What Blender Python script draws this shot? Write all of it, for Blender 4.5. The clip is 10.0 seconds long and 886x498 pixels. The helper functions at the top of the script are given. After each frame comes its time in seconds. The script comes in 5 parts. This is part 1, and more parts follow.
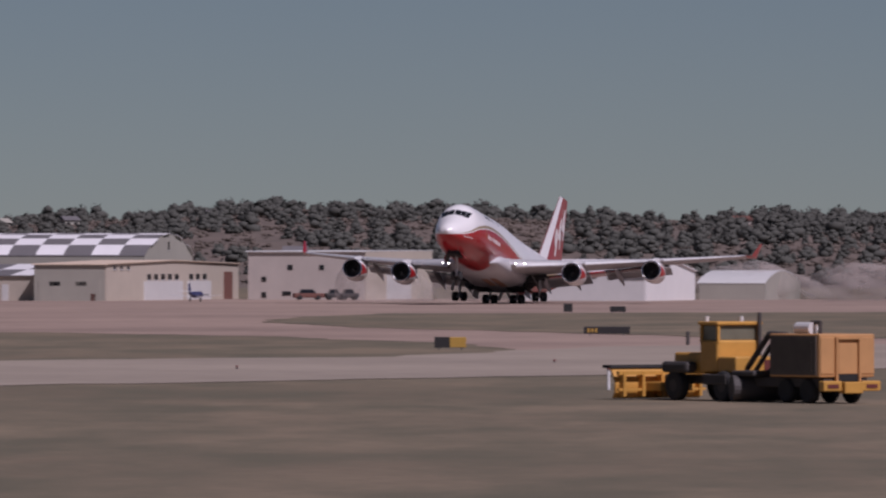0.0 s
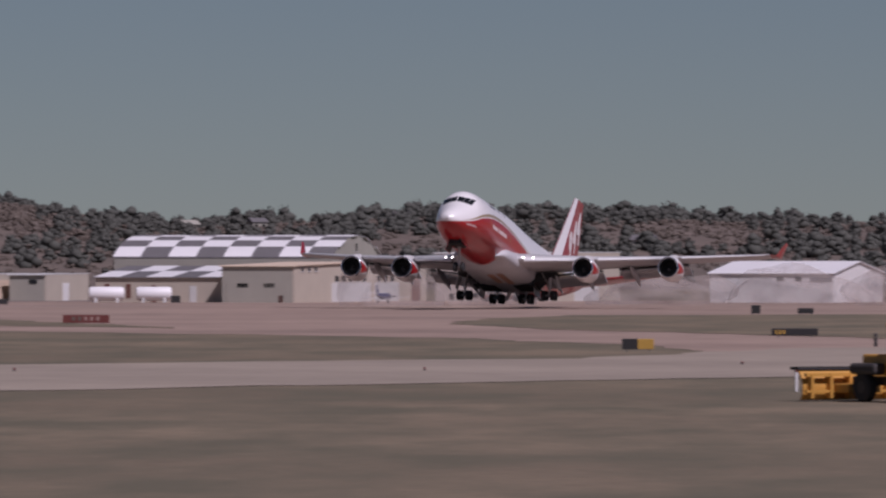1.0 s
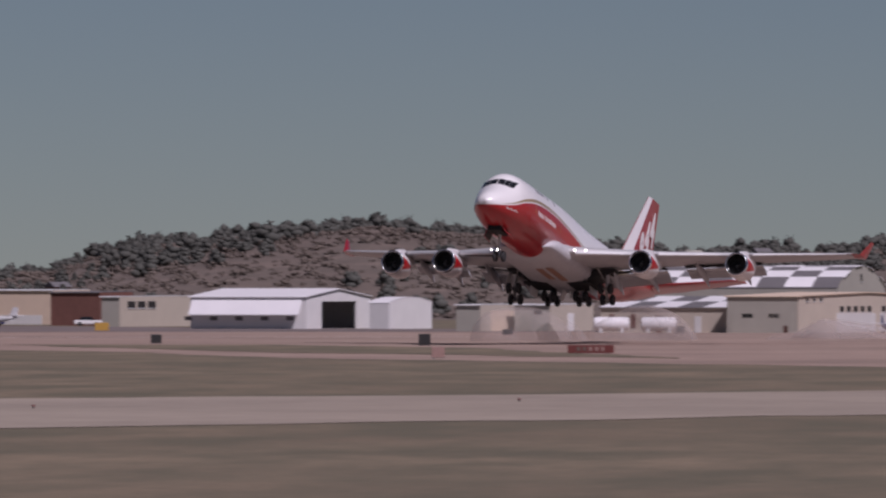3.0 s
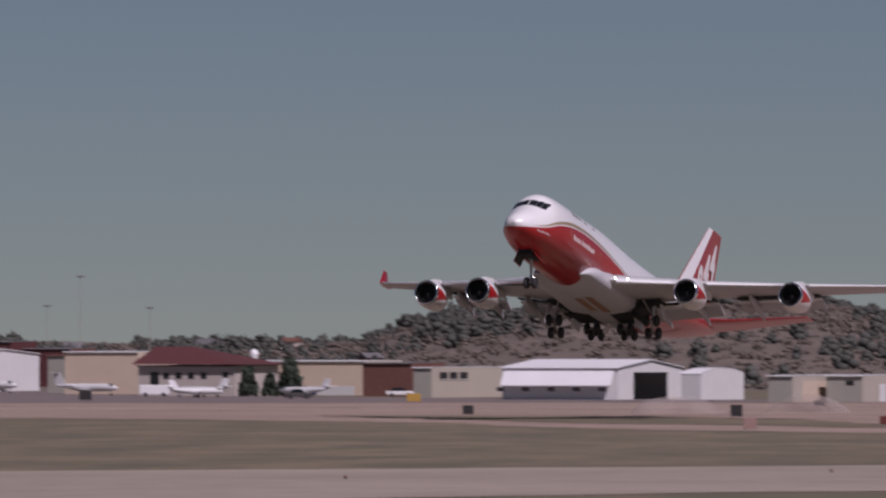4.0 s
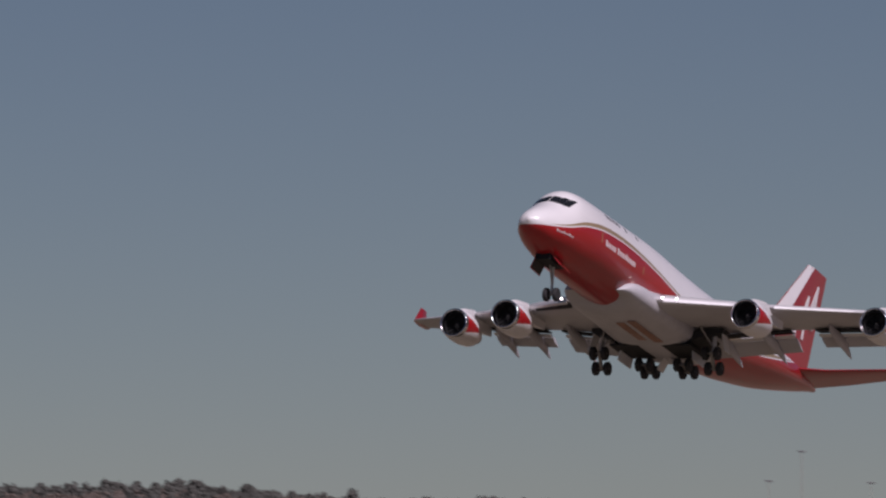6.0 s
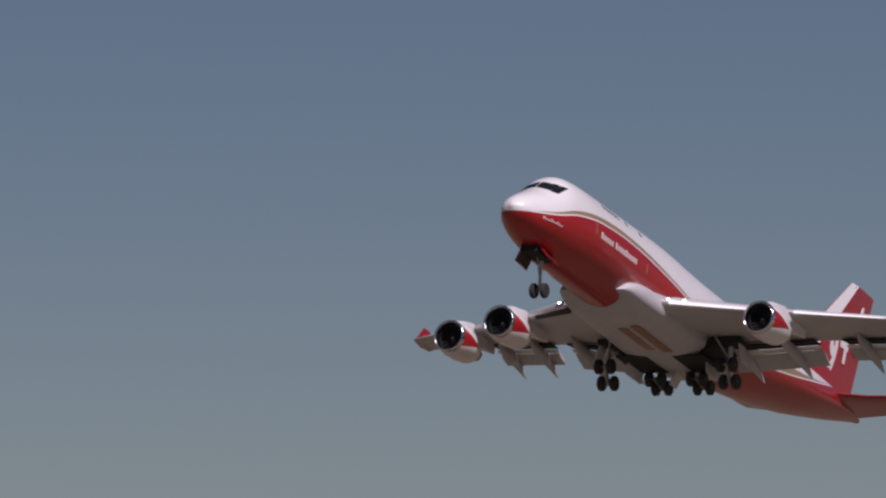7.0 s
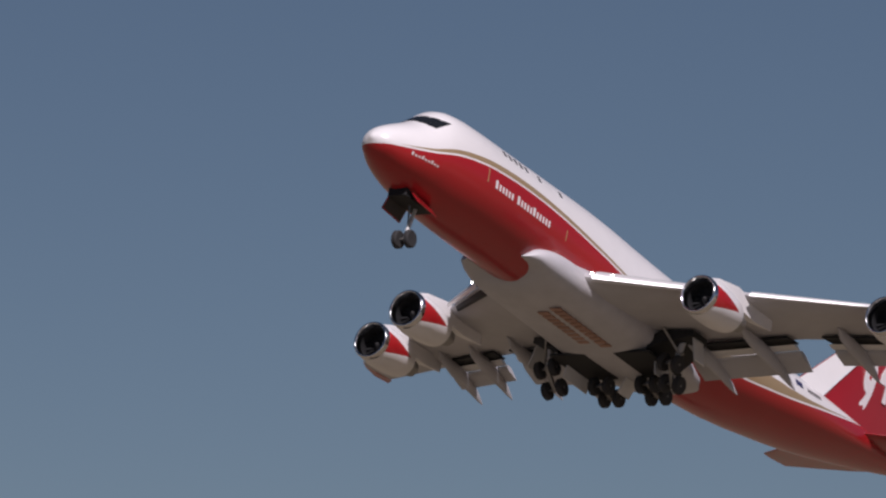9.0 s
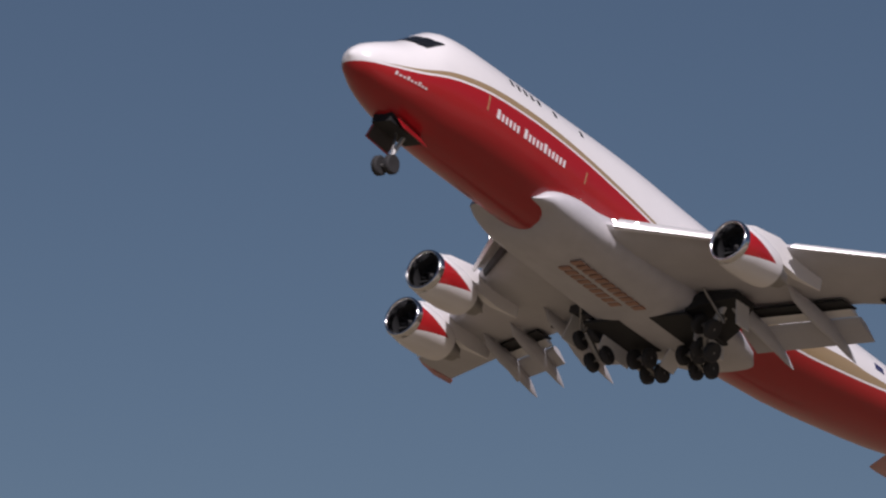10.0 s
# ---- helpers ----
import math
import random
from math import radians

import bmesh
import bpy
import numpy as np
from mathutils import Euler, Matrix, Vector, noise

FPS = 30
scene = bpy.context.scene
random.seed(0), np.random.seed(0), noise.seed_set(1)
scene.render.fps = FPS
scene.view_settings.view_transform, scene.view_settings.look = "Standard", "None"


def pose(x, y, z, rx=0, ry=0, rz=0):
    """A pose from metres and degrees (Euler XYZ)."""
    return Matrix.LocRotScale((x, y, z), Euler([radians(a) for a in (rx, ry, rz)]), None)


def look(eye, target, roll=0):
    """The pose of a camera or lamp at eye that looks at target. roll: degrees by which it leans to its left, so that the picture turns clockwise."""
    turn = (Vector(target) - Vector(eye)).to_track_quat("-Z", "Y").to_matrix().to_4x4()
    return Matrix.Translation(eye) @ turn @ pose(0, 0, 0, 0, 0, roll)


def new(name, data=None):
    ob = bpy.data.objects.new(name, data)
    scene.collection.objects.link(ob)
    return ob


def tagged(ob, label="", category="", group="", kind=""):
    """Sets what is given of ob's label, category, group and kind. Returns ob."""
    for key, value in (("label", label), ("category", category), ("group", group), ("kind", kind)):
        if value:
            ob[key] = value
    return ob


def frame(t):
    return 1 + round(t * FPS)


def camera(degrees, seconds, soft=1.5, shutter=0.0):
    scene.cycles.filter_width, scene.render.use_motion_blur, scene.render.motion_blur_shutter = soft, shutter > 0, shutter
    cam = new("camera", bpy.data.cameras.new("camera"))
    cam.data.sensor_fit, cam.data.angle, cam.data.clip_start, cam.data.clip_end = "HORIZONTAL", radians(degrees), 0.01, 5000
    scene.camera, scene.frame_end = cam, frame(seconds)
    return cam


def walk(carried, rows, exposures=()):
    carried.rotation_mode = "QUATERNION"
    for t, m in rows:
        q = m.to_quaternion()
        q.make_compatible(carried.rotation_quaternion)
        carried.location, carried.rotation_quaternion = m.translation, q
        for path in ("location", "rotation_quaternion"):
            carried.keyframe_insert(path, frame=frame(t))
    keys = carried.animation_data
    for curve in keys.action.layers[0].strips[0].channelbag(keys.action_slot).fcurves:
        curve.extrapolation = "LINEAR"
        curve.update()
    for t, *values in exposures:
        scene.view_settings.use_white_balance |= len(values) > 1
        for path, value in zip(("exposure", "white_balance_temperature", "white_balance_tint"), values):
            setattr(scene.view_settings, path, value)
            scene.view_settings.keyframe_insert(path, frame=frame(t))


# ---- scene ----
# The camera: a long lens on a stand, panning after the aircraft
cam = camera(5.61, 10.0, soft=2.3, shutter=0.35)
EYE = (0.0, 0.0, 6.55)
AIM = [  # seconds, degrees turned left, degrees tilted up
    (0.0, 0.0, 0.032), (0.5, 0.537, 0.032), (1.0, 1.189, 0.043), (1.5, 2.034, 0.068), (2.0, 2.893, 0.097),
    (2.2, 3.24, 0.115), (3.3, 4.927, 0.319), (3.5, 5.364, 0.397), (4.0, 6.363, 0.684), (4.5, 7.431, 0.895),
    (5.0, 8.645, 1.121), (5.5, 9.762, 1.454), (7.0, 13.49, 2.60), (7.5, 14.93, 3.15), (8.0, 16.85, 3.70),
    (8.5, 18.92, 4.275), (9.0, 21.04, 5.00), (9.5, 23.67, 5.80), (10.0, 26.45, 6.80)]
walk(cam, [(t, pose(*EYE, 90 + tilt, 0, turn)) for t, turn, tilt in AIM],
     exposures=[(0.0, -0.02, 6250, 22), (5.5, 0.02, 6450, 22), (8.5, 0.24, 6600, 16), (10.0, 0.32, 6600, 13)])

# Daylight: clear sky, one sun high to the right behind the camera
SUN_FROM = Vector((0.50, -0.65, 1.0)).normalized()
world = bpy.data.worlds.new("sky")
scene.world = world
world.use_nodes = True
wn = world.node_tree.nodes
sky = wn.new("ShaderNodeTexSky")
sky.sky_type, sky.sun_disc = "NISHITA", False
sky.sun_elevation = math.asin(SUN_FROM.z)
sky.sun_rotation = math.atan2(SUN_FROM.x, SUN_FROM.y)
sky.altitude, sky.air_density, sky.dust_density, sky.ozone_density = 1900, 0.7, 0.2, 1.4
world.node_tree.links.new(sky.outputs["Color"], wn["Background"].inputs["Color"])
wn["Background"].inputs["Strength"].default_value = 0.0262
sun = new("sun", bpy.data.lights.new("sun", "SUN"))
sun.data.energy, sun.data.angle, sun.data.color = 3.35, radians(0.55), (1.0, 0.937, 0.98)
sun.matrix_world = look(SUN_FROM * 200, (0, 0, 0))


# ---- materials ----
def mat(name, color, rough=0.6, metal=0.0, grain=0.12, scale=3.0, bump=0.0, coat=0.0, big=None, emit=0.0):
    """A surface with its colour broken up at two scales."""
    m = bpy.data.materials.new(name)
    m.use_nodes = True
    nt = m.node_tree
    b = nt.nodes["Principled BSDF"]
    co = nt.nodes.new("ShaderNodeTexCoord")
    n1, n2 = nt.nodes.new("ShaderNodeTexNoise"), nt.nodes.new("ShaderNodeTexNoise")
    n1.inputs["Scale"].default_value, n1.inputs["Detail"].default_value = scale, 6
    n1.inputs["Roughness"].default_value = 0.6
    n2.inputs["Scale"].default_value, n2.inputs["Detail"].default_value = (big or scale / 9), 4
    add, ramp, mul = nt.nodes.new("ShaderNodeMath"), nt.nodes.new("ShaderNodeMapRange"), nt.nodes.new("ShaderNodeMix")
    mul.data_type, mul.blend_type = "RGBA", "MULTIPLY"
    mul.inputs[0].default_value = 1.0
    mul.inputs[6].default_value = (*color, 1)
    ramp.inputs[1].default_value, ramp.inputs[2].default_value = 0.6, 1.4
    ramp.inputs[3].default_value, ramp.inputs[4].default_value = 1 - grain, 1 + grain
    for n in (n1, n2):
        nt.links.new(co.outputs["Object"], n.inputs["Vector"])
    nt.links.new(n1.outputs["Fac"], add.inputs[0])
    nt.links.new(n2.outputs["Fac"], add.inputs[1])
    nt.links.new(add.outputs[0], ramp.inputs[0])
    nt.links.new(ramp.outputs[0], mul.inputs[7])
    nt.links.new(mul.outputs[2], b.inputs["Base Color"])
    b.inputs["Roughness"].default_value, b.inputs["Metallic"].default_value = rough, metal
    b.inputs["Coat Weight"].default_value = coat
    if bump:
        bp = nt.nodes.new("ShaderNodeBump")
        bp.inputs["Strength"].default_value, bp.inputs["Distance"].default_value = bump, 0.05
        nt.links.new(n1.outputs["Fac"], bp.inputs["Height"])
        nt.links.new(bp.outputs["Normal"], b.inputs["Normal"])
    if emit:
        b.inputs["Emission Color"].default_value, b.inputs["Emission Strength"].default_value = (*color, 1), emit
    return m


def band_mat(name, base, bands, grain=0.32, scale=0.05):
    """Ground with long streaks along the runway's side, two tones of grass."""
    m = mat(name, base, 0.95, grain=grain, scale=0.9, bump=0.3, big=0.02)
    nt = m.node_tree
    b = nt.nodes["Principled BSDF"]
    src = b.inputs["Base Color"].links[0].from_socket
    co, mp, n = nt.nodes.new("ShaderNodeTexCoord"), nt.nodes.new("ShaderNodeMapping"), nt.nodes.new("ShaderNodeTexNoise")
    mp.inputs["Scale"].default_value = (0.11, 0.032, 1)
    n.inputs["Scale"].default_value, n.inputs["Detail"].default_value, n.inputs["Roughness"].default_value = 1.0, 8, 0.65
    rg = nt.nodes.new("ShaderNodeMapRange")
    rg.inputs[1].default_value, rg.inputs[2].default_value = 0.38, 0.62
    mx = nt.nodes.new("ShaderNodeMix")
    mx.data_type = "RGBA"
    mx.inputs[7].default_value = (*bands, 1)
    nt.links.new(co.outputs["Object"], mp.inputs[0])
    nt.links.new(mp.outputs[0], n.inputs["Vector"])
    nt.links.new(n.outputs["Fac"], rg.inputs[0])
    nt.links.new(rg.outputs[0], mx.inputs[0])
    nt.links.new(src, mx.inputs[6])
    nt.links.new(mx.outputs[2], b.inputs["Base Color"])
    return m


GRASS = band_mat("dry_grass", (0.19, 0.146, 0.095), (0.118, 0.102, 0.065))
RUNWAY = mat("runway_concrete", (0.305, 0.22, 0.176), 0.9, grain=0.34, scale=0.25, big=0.025)
TAXI = mat("taxiway_concrete", (0.305, 0.252, 0.202), 0.9, grain=0.24, scale=0.3, big=0.03)
ASPHALT = mat("apron_asphalt", (0.17, 0.135, 0.125), 0.9, grain=0.2, scale=0.3, big=0.03)
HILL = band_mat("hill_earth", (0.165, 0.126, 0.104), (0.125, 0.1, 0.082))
WHITE = mat("white_paint", (0.80, 0.78, 0.78), 0.3, grain=0.03, scale=1.0, coat=0.3)
OFFWHITE = mat("grey_white_and_shaded_white", (0.62, 0.61, 0.60), 0.4, grain=0.06, scale=0.8)
RED = mat("red_paint", (0.33, 0.011, 0.016), 0.3, grain=0.06, scale=0.8, coat=0.4)
GOLD = mat("gold_paint", (0.36, 0.25, 0.12), 0.4, grain=0.05)
CHROME = mat("polished_metal", (0.75, 0.75, 0.76), 0.16, 1.0, grain=0.05)
SLATMETAL = mat("leading_edge_metal", (0.70, 0.69, 0.69), 0.38, 0.35, grain=0.06)
STEEL = mat("dull_metal", (0.33, 0.32, 0.31), 0.42, 0.8, grain=0.15)
# near-black: shade painted into recesses, and plain black on the propeller
DARK = mat("black_and_painted_shade", (0.012, 0.012, 0.013), 0.7, grain=0.2)
RUBBER = mat("tyre_rubber", (0.027, 0.026, 0.027), 0.8, grain=0.2)
GLASSY = mat("dark_glass", (0.015, 0.017, 0.02), 0.08, grain=0.05)
LAMP = mat("landing_light", (1.0, 0.93, 0.85), 0.3, emit=10.0)
# opaque cab panes; the pale grey-green stands for light seen through them
CABGLASS = mat("pale_cab_glass", (0.16, 0.15, 0.11), 0.2, grain=0.2, scale=1.5)
YELLOW = mat("plough_yellow", (0.55, 0.285, 0.06), 0.5, grain=0.16, scale=1.5)
ORANGE = mat("plough_orange", (0.52, 0.27, 0.11), 0.55, grain=0.14, scale=1.2)
GRIME_AND_SHADE = mat("greasy_and_shade_black", (0.06, 0.052, 0.05), 0.7, grain=0.3, scale=2)
BEIGE = mat("beige_metal_siding", (0.48, 0.42, 0.35), 0.7, grain=0.08, scale=0.4)
TAN = mat("tan_stucco", (0.62, 0.49, 0.38), 0.85, grain=0.08, scale=0.4)
GREYWALL = mat("grey_green_and_shaded_beige", (0.36, 0.34, 0.295), 0.75, grain=0.08, scale=0.4)
STUCCO = mat("warm_grey_stucco", (0.50, 0.44, 0.40), 0.85, grain=0.1, scale=0.4)
WHITEWALL = mat("white_siding", (0.74, 0.72, 0.71), 0.6, grain=0.06, scale=0.4)
WHITEROOF = mat("white_roof", (0.80, 0.78, 0.79), 0.5, grain=0.05, scale=0.4)
GREYROOF = mat("dark_grey_roof", (0.15, 0.14, 0.145), 0.7, grain=0.15, scale=0.4)
REDROOF = mat("dark_red_roof", (0.105, 0.033, 0.033), 0.7, grain=0.15, scale=0.5)
BRICKRED = mat("brown_brick", (0.16, 0.07, 0.055), 0.85, grain=0.2, scale=1.0)
SIGNBLACK = mat("sign_black", (0.025, 0.024, 0.024), 0.5, grain=0.15)
SIGNRED = mat("sign_red", (0.14, 0.035, 0.03), 0.5, grain=0.12)
SIGNPINK = mat("faded_sign_panel", (0.30, 0.19, 0.165), 0.6, grain=0.15)
SIGNYELLOW = mat("sign_yellow", (0.42, 0.25, 0.05), 0.5, grain=0.12)
NAVY = mat("navy_paint", (0.03, 0.035, 0.11), 0.4, grain=0.1)
GREEN = mat("green_paint", (0.02, 0.13, 0.06), 0.4, grain=0.1)
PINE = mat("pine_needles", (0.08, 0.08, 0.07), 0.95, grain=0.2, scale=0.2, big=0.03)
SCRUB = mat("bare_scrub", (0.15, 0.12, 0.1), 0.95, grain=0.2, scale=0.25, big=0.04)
CONIFER = mat("conifer_needles", (0.045, 0.06, 0.04), 0.95, grain=0.25, scale=0.8)
BARK = mat("bark", (0.07, 0.05, 0.035), 0.9, grain=0.3)
# belly white greyed to carry the underside's shade, mottled for grime
BELLYGREY = mat("grimy_shaded_belly_white", (0.49, 0.48, 0.5), 0.45, grain=0.14, scale=0.7, big=0.12)
BELLYPAINT = mat("brown_belly_lettering", (0.36, 0.20, 0.14), 0.5, grain=0.2)
WINGGREY = mat("wing_underside_grey", (0.45, 0.44, 0.455), 0.45, grain=0.12, scale=0.5)


def dust_mat():
    """Thin see-through dust, thicker and thinner in patches."""
    m = mat("airborne_dust", (0.62, 0.55, 0.52), 1.0, grain=0.1, scale=0.2)
    nt = m.node_tree
    n, co, rg = nt.nodes.new("ShaderNodeTexNoise"), nt.nodes.new("ShaderNodeTexCoord"), nt.nodes.new("ShaderNodeMapRange")
    n.inputs["Scale"].default_value, n.inputs["Detail"].default_value = 0.11, 3
    rg.inputs[1].default_value, rg.inputs[2].default_value, rg.inputs[3].default_value, rg.inputs[4].default_value = 0.36, 0.66, 0.0, 0.38
    nt.links.new(co.outputs["Object"], n.inputs["Vector"])
    nt.links.new(n.outputs["Fac"], rg.inputs[0])
    nt.links.new(rg.outputs[0], nt.nodes["Principled BSDF"].inputs["Alpha"])
    return m


DUST = dust_mat()


def let_through(m, share):
    """Thin stuff that passes on a share of the light that falls on its far side."""
    nt = m.node_tree
    b, out = nt.nodes["Principled BSDF"], nt.nodes["Material Output"]
    tr, mx = nt.nodes.new("ShaderNodeBsdfTranslucent"), nt.nodes.new("ShaderNodeMixShader")
    nt.links.new(b.inputs["Base Color"].links[0].from_socket, tr.inputs["Color"])
    mx.inputs[0].default_value = share
    nt.links.new(b.outputs[0], mx.inputs[1])
    nt.links.new(tr.outputs[0], mx.inputs[2])
    last = mx
    if b.inputs["Alpha"].links:
        clear, veil = nt.nodes.new("ShaderNodeBsdfTransparent"), nt.nodes.new("ShaderNodeMixShader")
        src = b.inputs["Alpha"].links[0].from_socket
        nt.links.remove(b.inputs["Alpha"].links[0])
        nt.links.new(src, veil.inputs[0])
        nt.links.new(clear.outputs[0], veil.inputs[1])
        nt.links.new(mx.outputs[0], veil.inputs[2])
        last = veil
    nt.links.new(last.outputs[0], out.inputs["Surface"])


let_through(DUST, 0.5)
LINE = mat("worn_white_line", (0.55, 0.46, 0.43), 0.8, grain=0.3, scale=0.5)
OLIVE = mat("dark_olive_and_shaded_side", (0.125, 0.1, 0.082), 0.7, grain=0.25, scale=1.5)


# ---- mesh helpers ----
def part(name, bm, material, parent=None, label="", smooth=False, angle=35):
    me = bpy.data.meshes.new(name)
    bmesh.ops.recalc_face_normals(bm, faces=bm.faces)
    bm.to_mesh(me)
    bm.free()
    for mm in (material if isinstance(material, (list, tuple)) else [material]):
        me.materials.append(mm)
    if smooth:
        me.polygons.foreach_set("use_smooth", [True] * len(me.polygons))
        me.set_sharp_from_angle(angle=radians(angle))
    ob = new(name, me)
    ob.parent = parent
    if label:
        ob["label"] = label
    return ob


def thing(name, label, category, m=None, group="", kind=""):
    ob = new(name)
    ob.empty_display_size = 0.5
    if m is not None:
        ob.matrix_basis = m
    return tagged(ob, label, category, group, kind)


def box(x0, y0, z0, x1, y1, z1, bm=None, bevel=0.0, m=None):
    bm2 = bmesh.new()
    bmesh.ops.create_cube(bm2, size=1)
    for v in bm2.verts:
        v.co = Vector(((x0 + x1) / 2 + v.co.x * (x1 - x0), (y0 + y1) / 2 + v.co.y * (y1 - y0), (z0 + z1) / 2 + v.co.z * (z1 - z0)))
    if bevel:
        bmesh.ops.bevel(bm2, geom=bm2.edges[:], offset=bevel, segments=2, affect="EDGES", profile=0.5)
    return merge(bm, bm2, m)


def merge(bm, bm2, m=None):
    if m is not None:
        bm2.transform(m)
    if bm is None:
        return bm2
    me = bpy.data.meshes.new("tmp")
    bm2.to_mesh(me)
    bm2.free()
    bm.from_mesh(me)
    bpy.data.meshes.remove(me)
    return bm


def loft(rings, closed=True, cap=True, bm=None):
    bm2 = bmesh.new()
    vs = [[bm2.verts.new(p) for p in r] for r in rings]
    n = len(rings[0])
    for a, b in zip(vs, vs[1:]):
        for i in range(n if closed else n - 1):
            bm2.faces.new((a[i], a[(i + 1) % n], b[(i + 1) % n], b[i]))
    if cap and closed:
        bm2.faces.new(vs[0])
        bm2.faces.new(vs[-1])
    return merge(bm, bm2)


def tube(p, q, r0, r1=None, seg=12, bm=None):
    p, q = Vector(p), Vector(q)
    r1 = r0 if r1 is None else r1
    d = (q - p).normalized()
    a = d.orthogonal().normalized()
    b = d.cross(a)
    ring = lambda c, r: [c + (a * math.cos(k * math.tau / seg) + b * math.sin(k * math.tau / seg)) * r for k in range(seg)]
    return loft([ring(p, r0), ring(q, r1)], bm=bm)


def spin_x(profile, seg=32, bm=None, cap=False, close=False):
    """Turn (x, r) pairs about the x axis."""
    rings = [[(x, r * math.cos(k * math.tau / seg), r * math.sin(k * math.tau / seg)) for k in range(seg)] for x, r in profile]
    return loft(rings, cap=cap, bm=bm)


def lerp(x, table):
    xs, ys = [a for a, _ in table], [b for _, b in table]
    return float(np.interp(x, xs, ys))


def prism(poly, z0, z1, bm=None):
    return loft([[(x, y, z0) for x, y in poly], [(x, y, z1) for x, y in poly]], bm=bm)


# ---- the jumbo jet: x forward from the nose, y to its left, z up from the ground when parked ----
def spline(x, table):
    """Smooth table look-up (Catmull-Rom, monotone in x)."""
    xs, ys = np.array([a for a, _ in table]), np.array([b for _, b in table])
    sl = np.gradient(ys, xs)
    i = int(np.clip(np.searchsorted(xs, x) - 1, 0, len(xs) - 2))
    hh = xs[i + 1] - xs[i]
    u = min(max((x - xs[i]) / hh, 0), 1)
    return float((2 * u**3 - 3 * u**2 + 1) * ys[i] + (u**3 - 2 * u**2 + u) * hh * sl[i] + (3 * u**2 - 2 * u**3) * ys[i + 1] + (u**3 - u**2) * hh * sl[i + 1])


TOP = [(0, 4.6), (0.4, 5.15), (1.2, 5.75), (2.4, 6.4), (3.6, 7.05), (4.6, 7.8), (5.6, 8.6), (7, 8.98), (9, 9.1), (12, 9.15), (16, 9.22), (20, 9.32), (23, 9.36), (26, 9.3), (29, 9.15),
       (33, 9.0), (47, 8.9), (57, 8.8), (63, 8.7), (66.5, 8.5), (68.4, 8.3)]
BOT = [(0, 4.45), (0.4, 3.85), (1.2, 3.3), (2.4, 2.85), (3.6, 2.55), (4.6, 2.35), (5.6, 2.2), (7, 2.05), (9, 1.98), (12, 1.95), (20, 1.95), (33, 1.95), (37, 2.05), (41, 2.3), (45.3, 2.8),
       (50, 3.6), (54.6, 4.45), (59, 5.5), (63, 6.5), (66.5, 7.45), (68.4, 7.95)]
HALF = [(0, 0.05), (0.4, 0.85), (1.2, 1.4), (2.4, 1.95), (3.6, 2.35), (4.6, 2.6), (5.6, 2.8), (7, 3.0), (9, 3.18), (12, 3.25), (20, 3.25), (33, 3.25), (47, 3.25),
        (52, 3.1), (57, 2.65), (63, 1.75), (66.5, 1.0), (68.6, 0.3)]


def hull(s, a, out=0.0):
    """Point on the hull s metres behind the nose, at angle a up from the left side."""
    top, bot, hw = spline(s, TOP), spline(s, BOT), spline(s, HALF)
    mid = bot + min((top - bot) * 0.5, 3.25 * (top - bot) / 7.05)
    c, n = math.cos(a), math.sin(a)
    up, dn = top - mid, mid - bot
    return Vector((-s, (hw + out) * c, mid + ((up if n > 0 else dn) + out) * n))


def hull_z(s, z, out=0.02, side=1):
    top, bot = spline(s, TOP), spline(s, BOT)
    mid = bot + min((top - bot) * 0.5, 3.25 * (top - bot) / 7.05)
    k = (z - mid) / ((top - mid) if z > mid else (mid - bot))
    p = hull(s, math.asin(max(-1, min(1, k))), out)
    return Vector((p.x, p.y * side, p.z))


def patch(bm, s0, s1, z0, z1, side=1, slant=0.0, n=2, out=0.025, za=None, zb=None):
    """A thin raised plate lying on the hull (stripes, panes, painted bars)."""
    rows = []
    for i in range(n + 1):
        s = s0 + (s1 - s0) * i / n
        lo, hi = z0, z1
        if za is not None:
            lo, hi = z0 + (za - z0) * i / n, z1 + (zb - z1) * i / n
        rows.append([hull_z(s, lo, out, side), hull_z(s - slant * (hi - lo), hi, out, side),
                     hull_z(s - slant * (hi - lo), hi, -0.05, side), hull_z(s, lo, -0.05, side)])
    return loft([[tuple(p) for p in r] for r in rows], bm=bm)


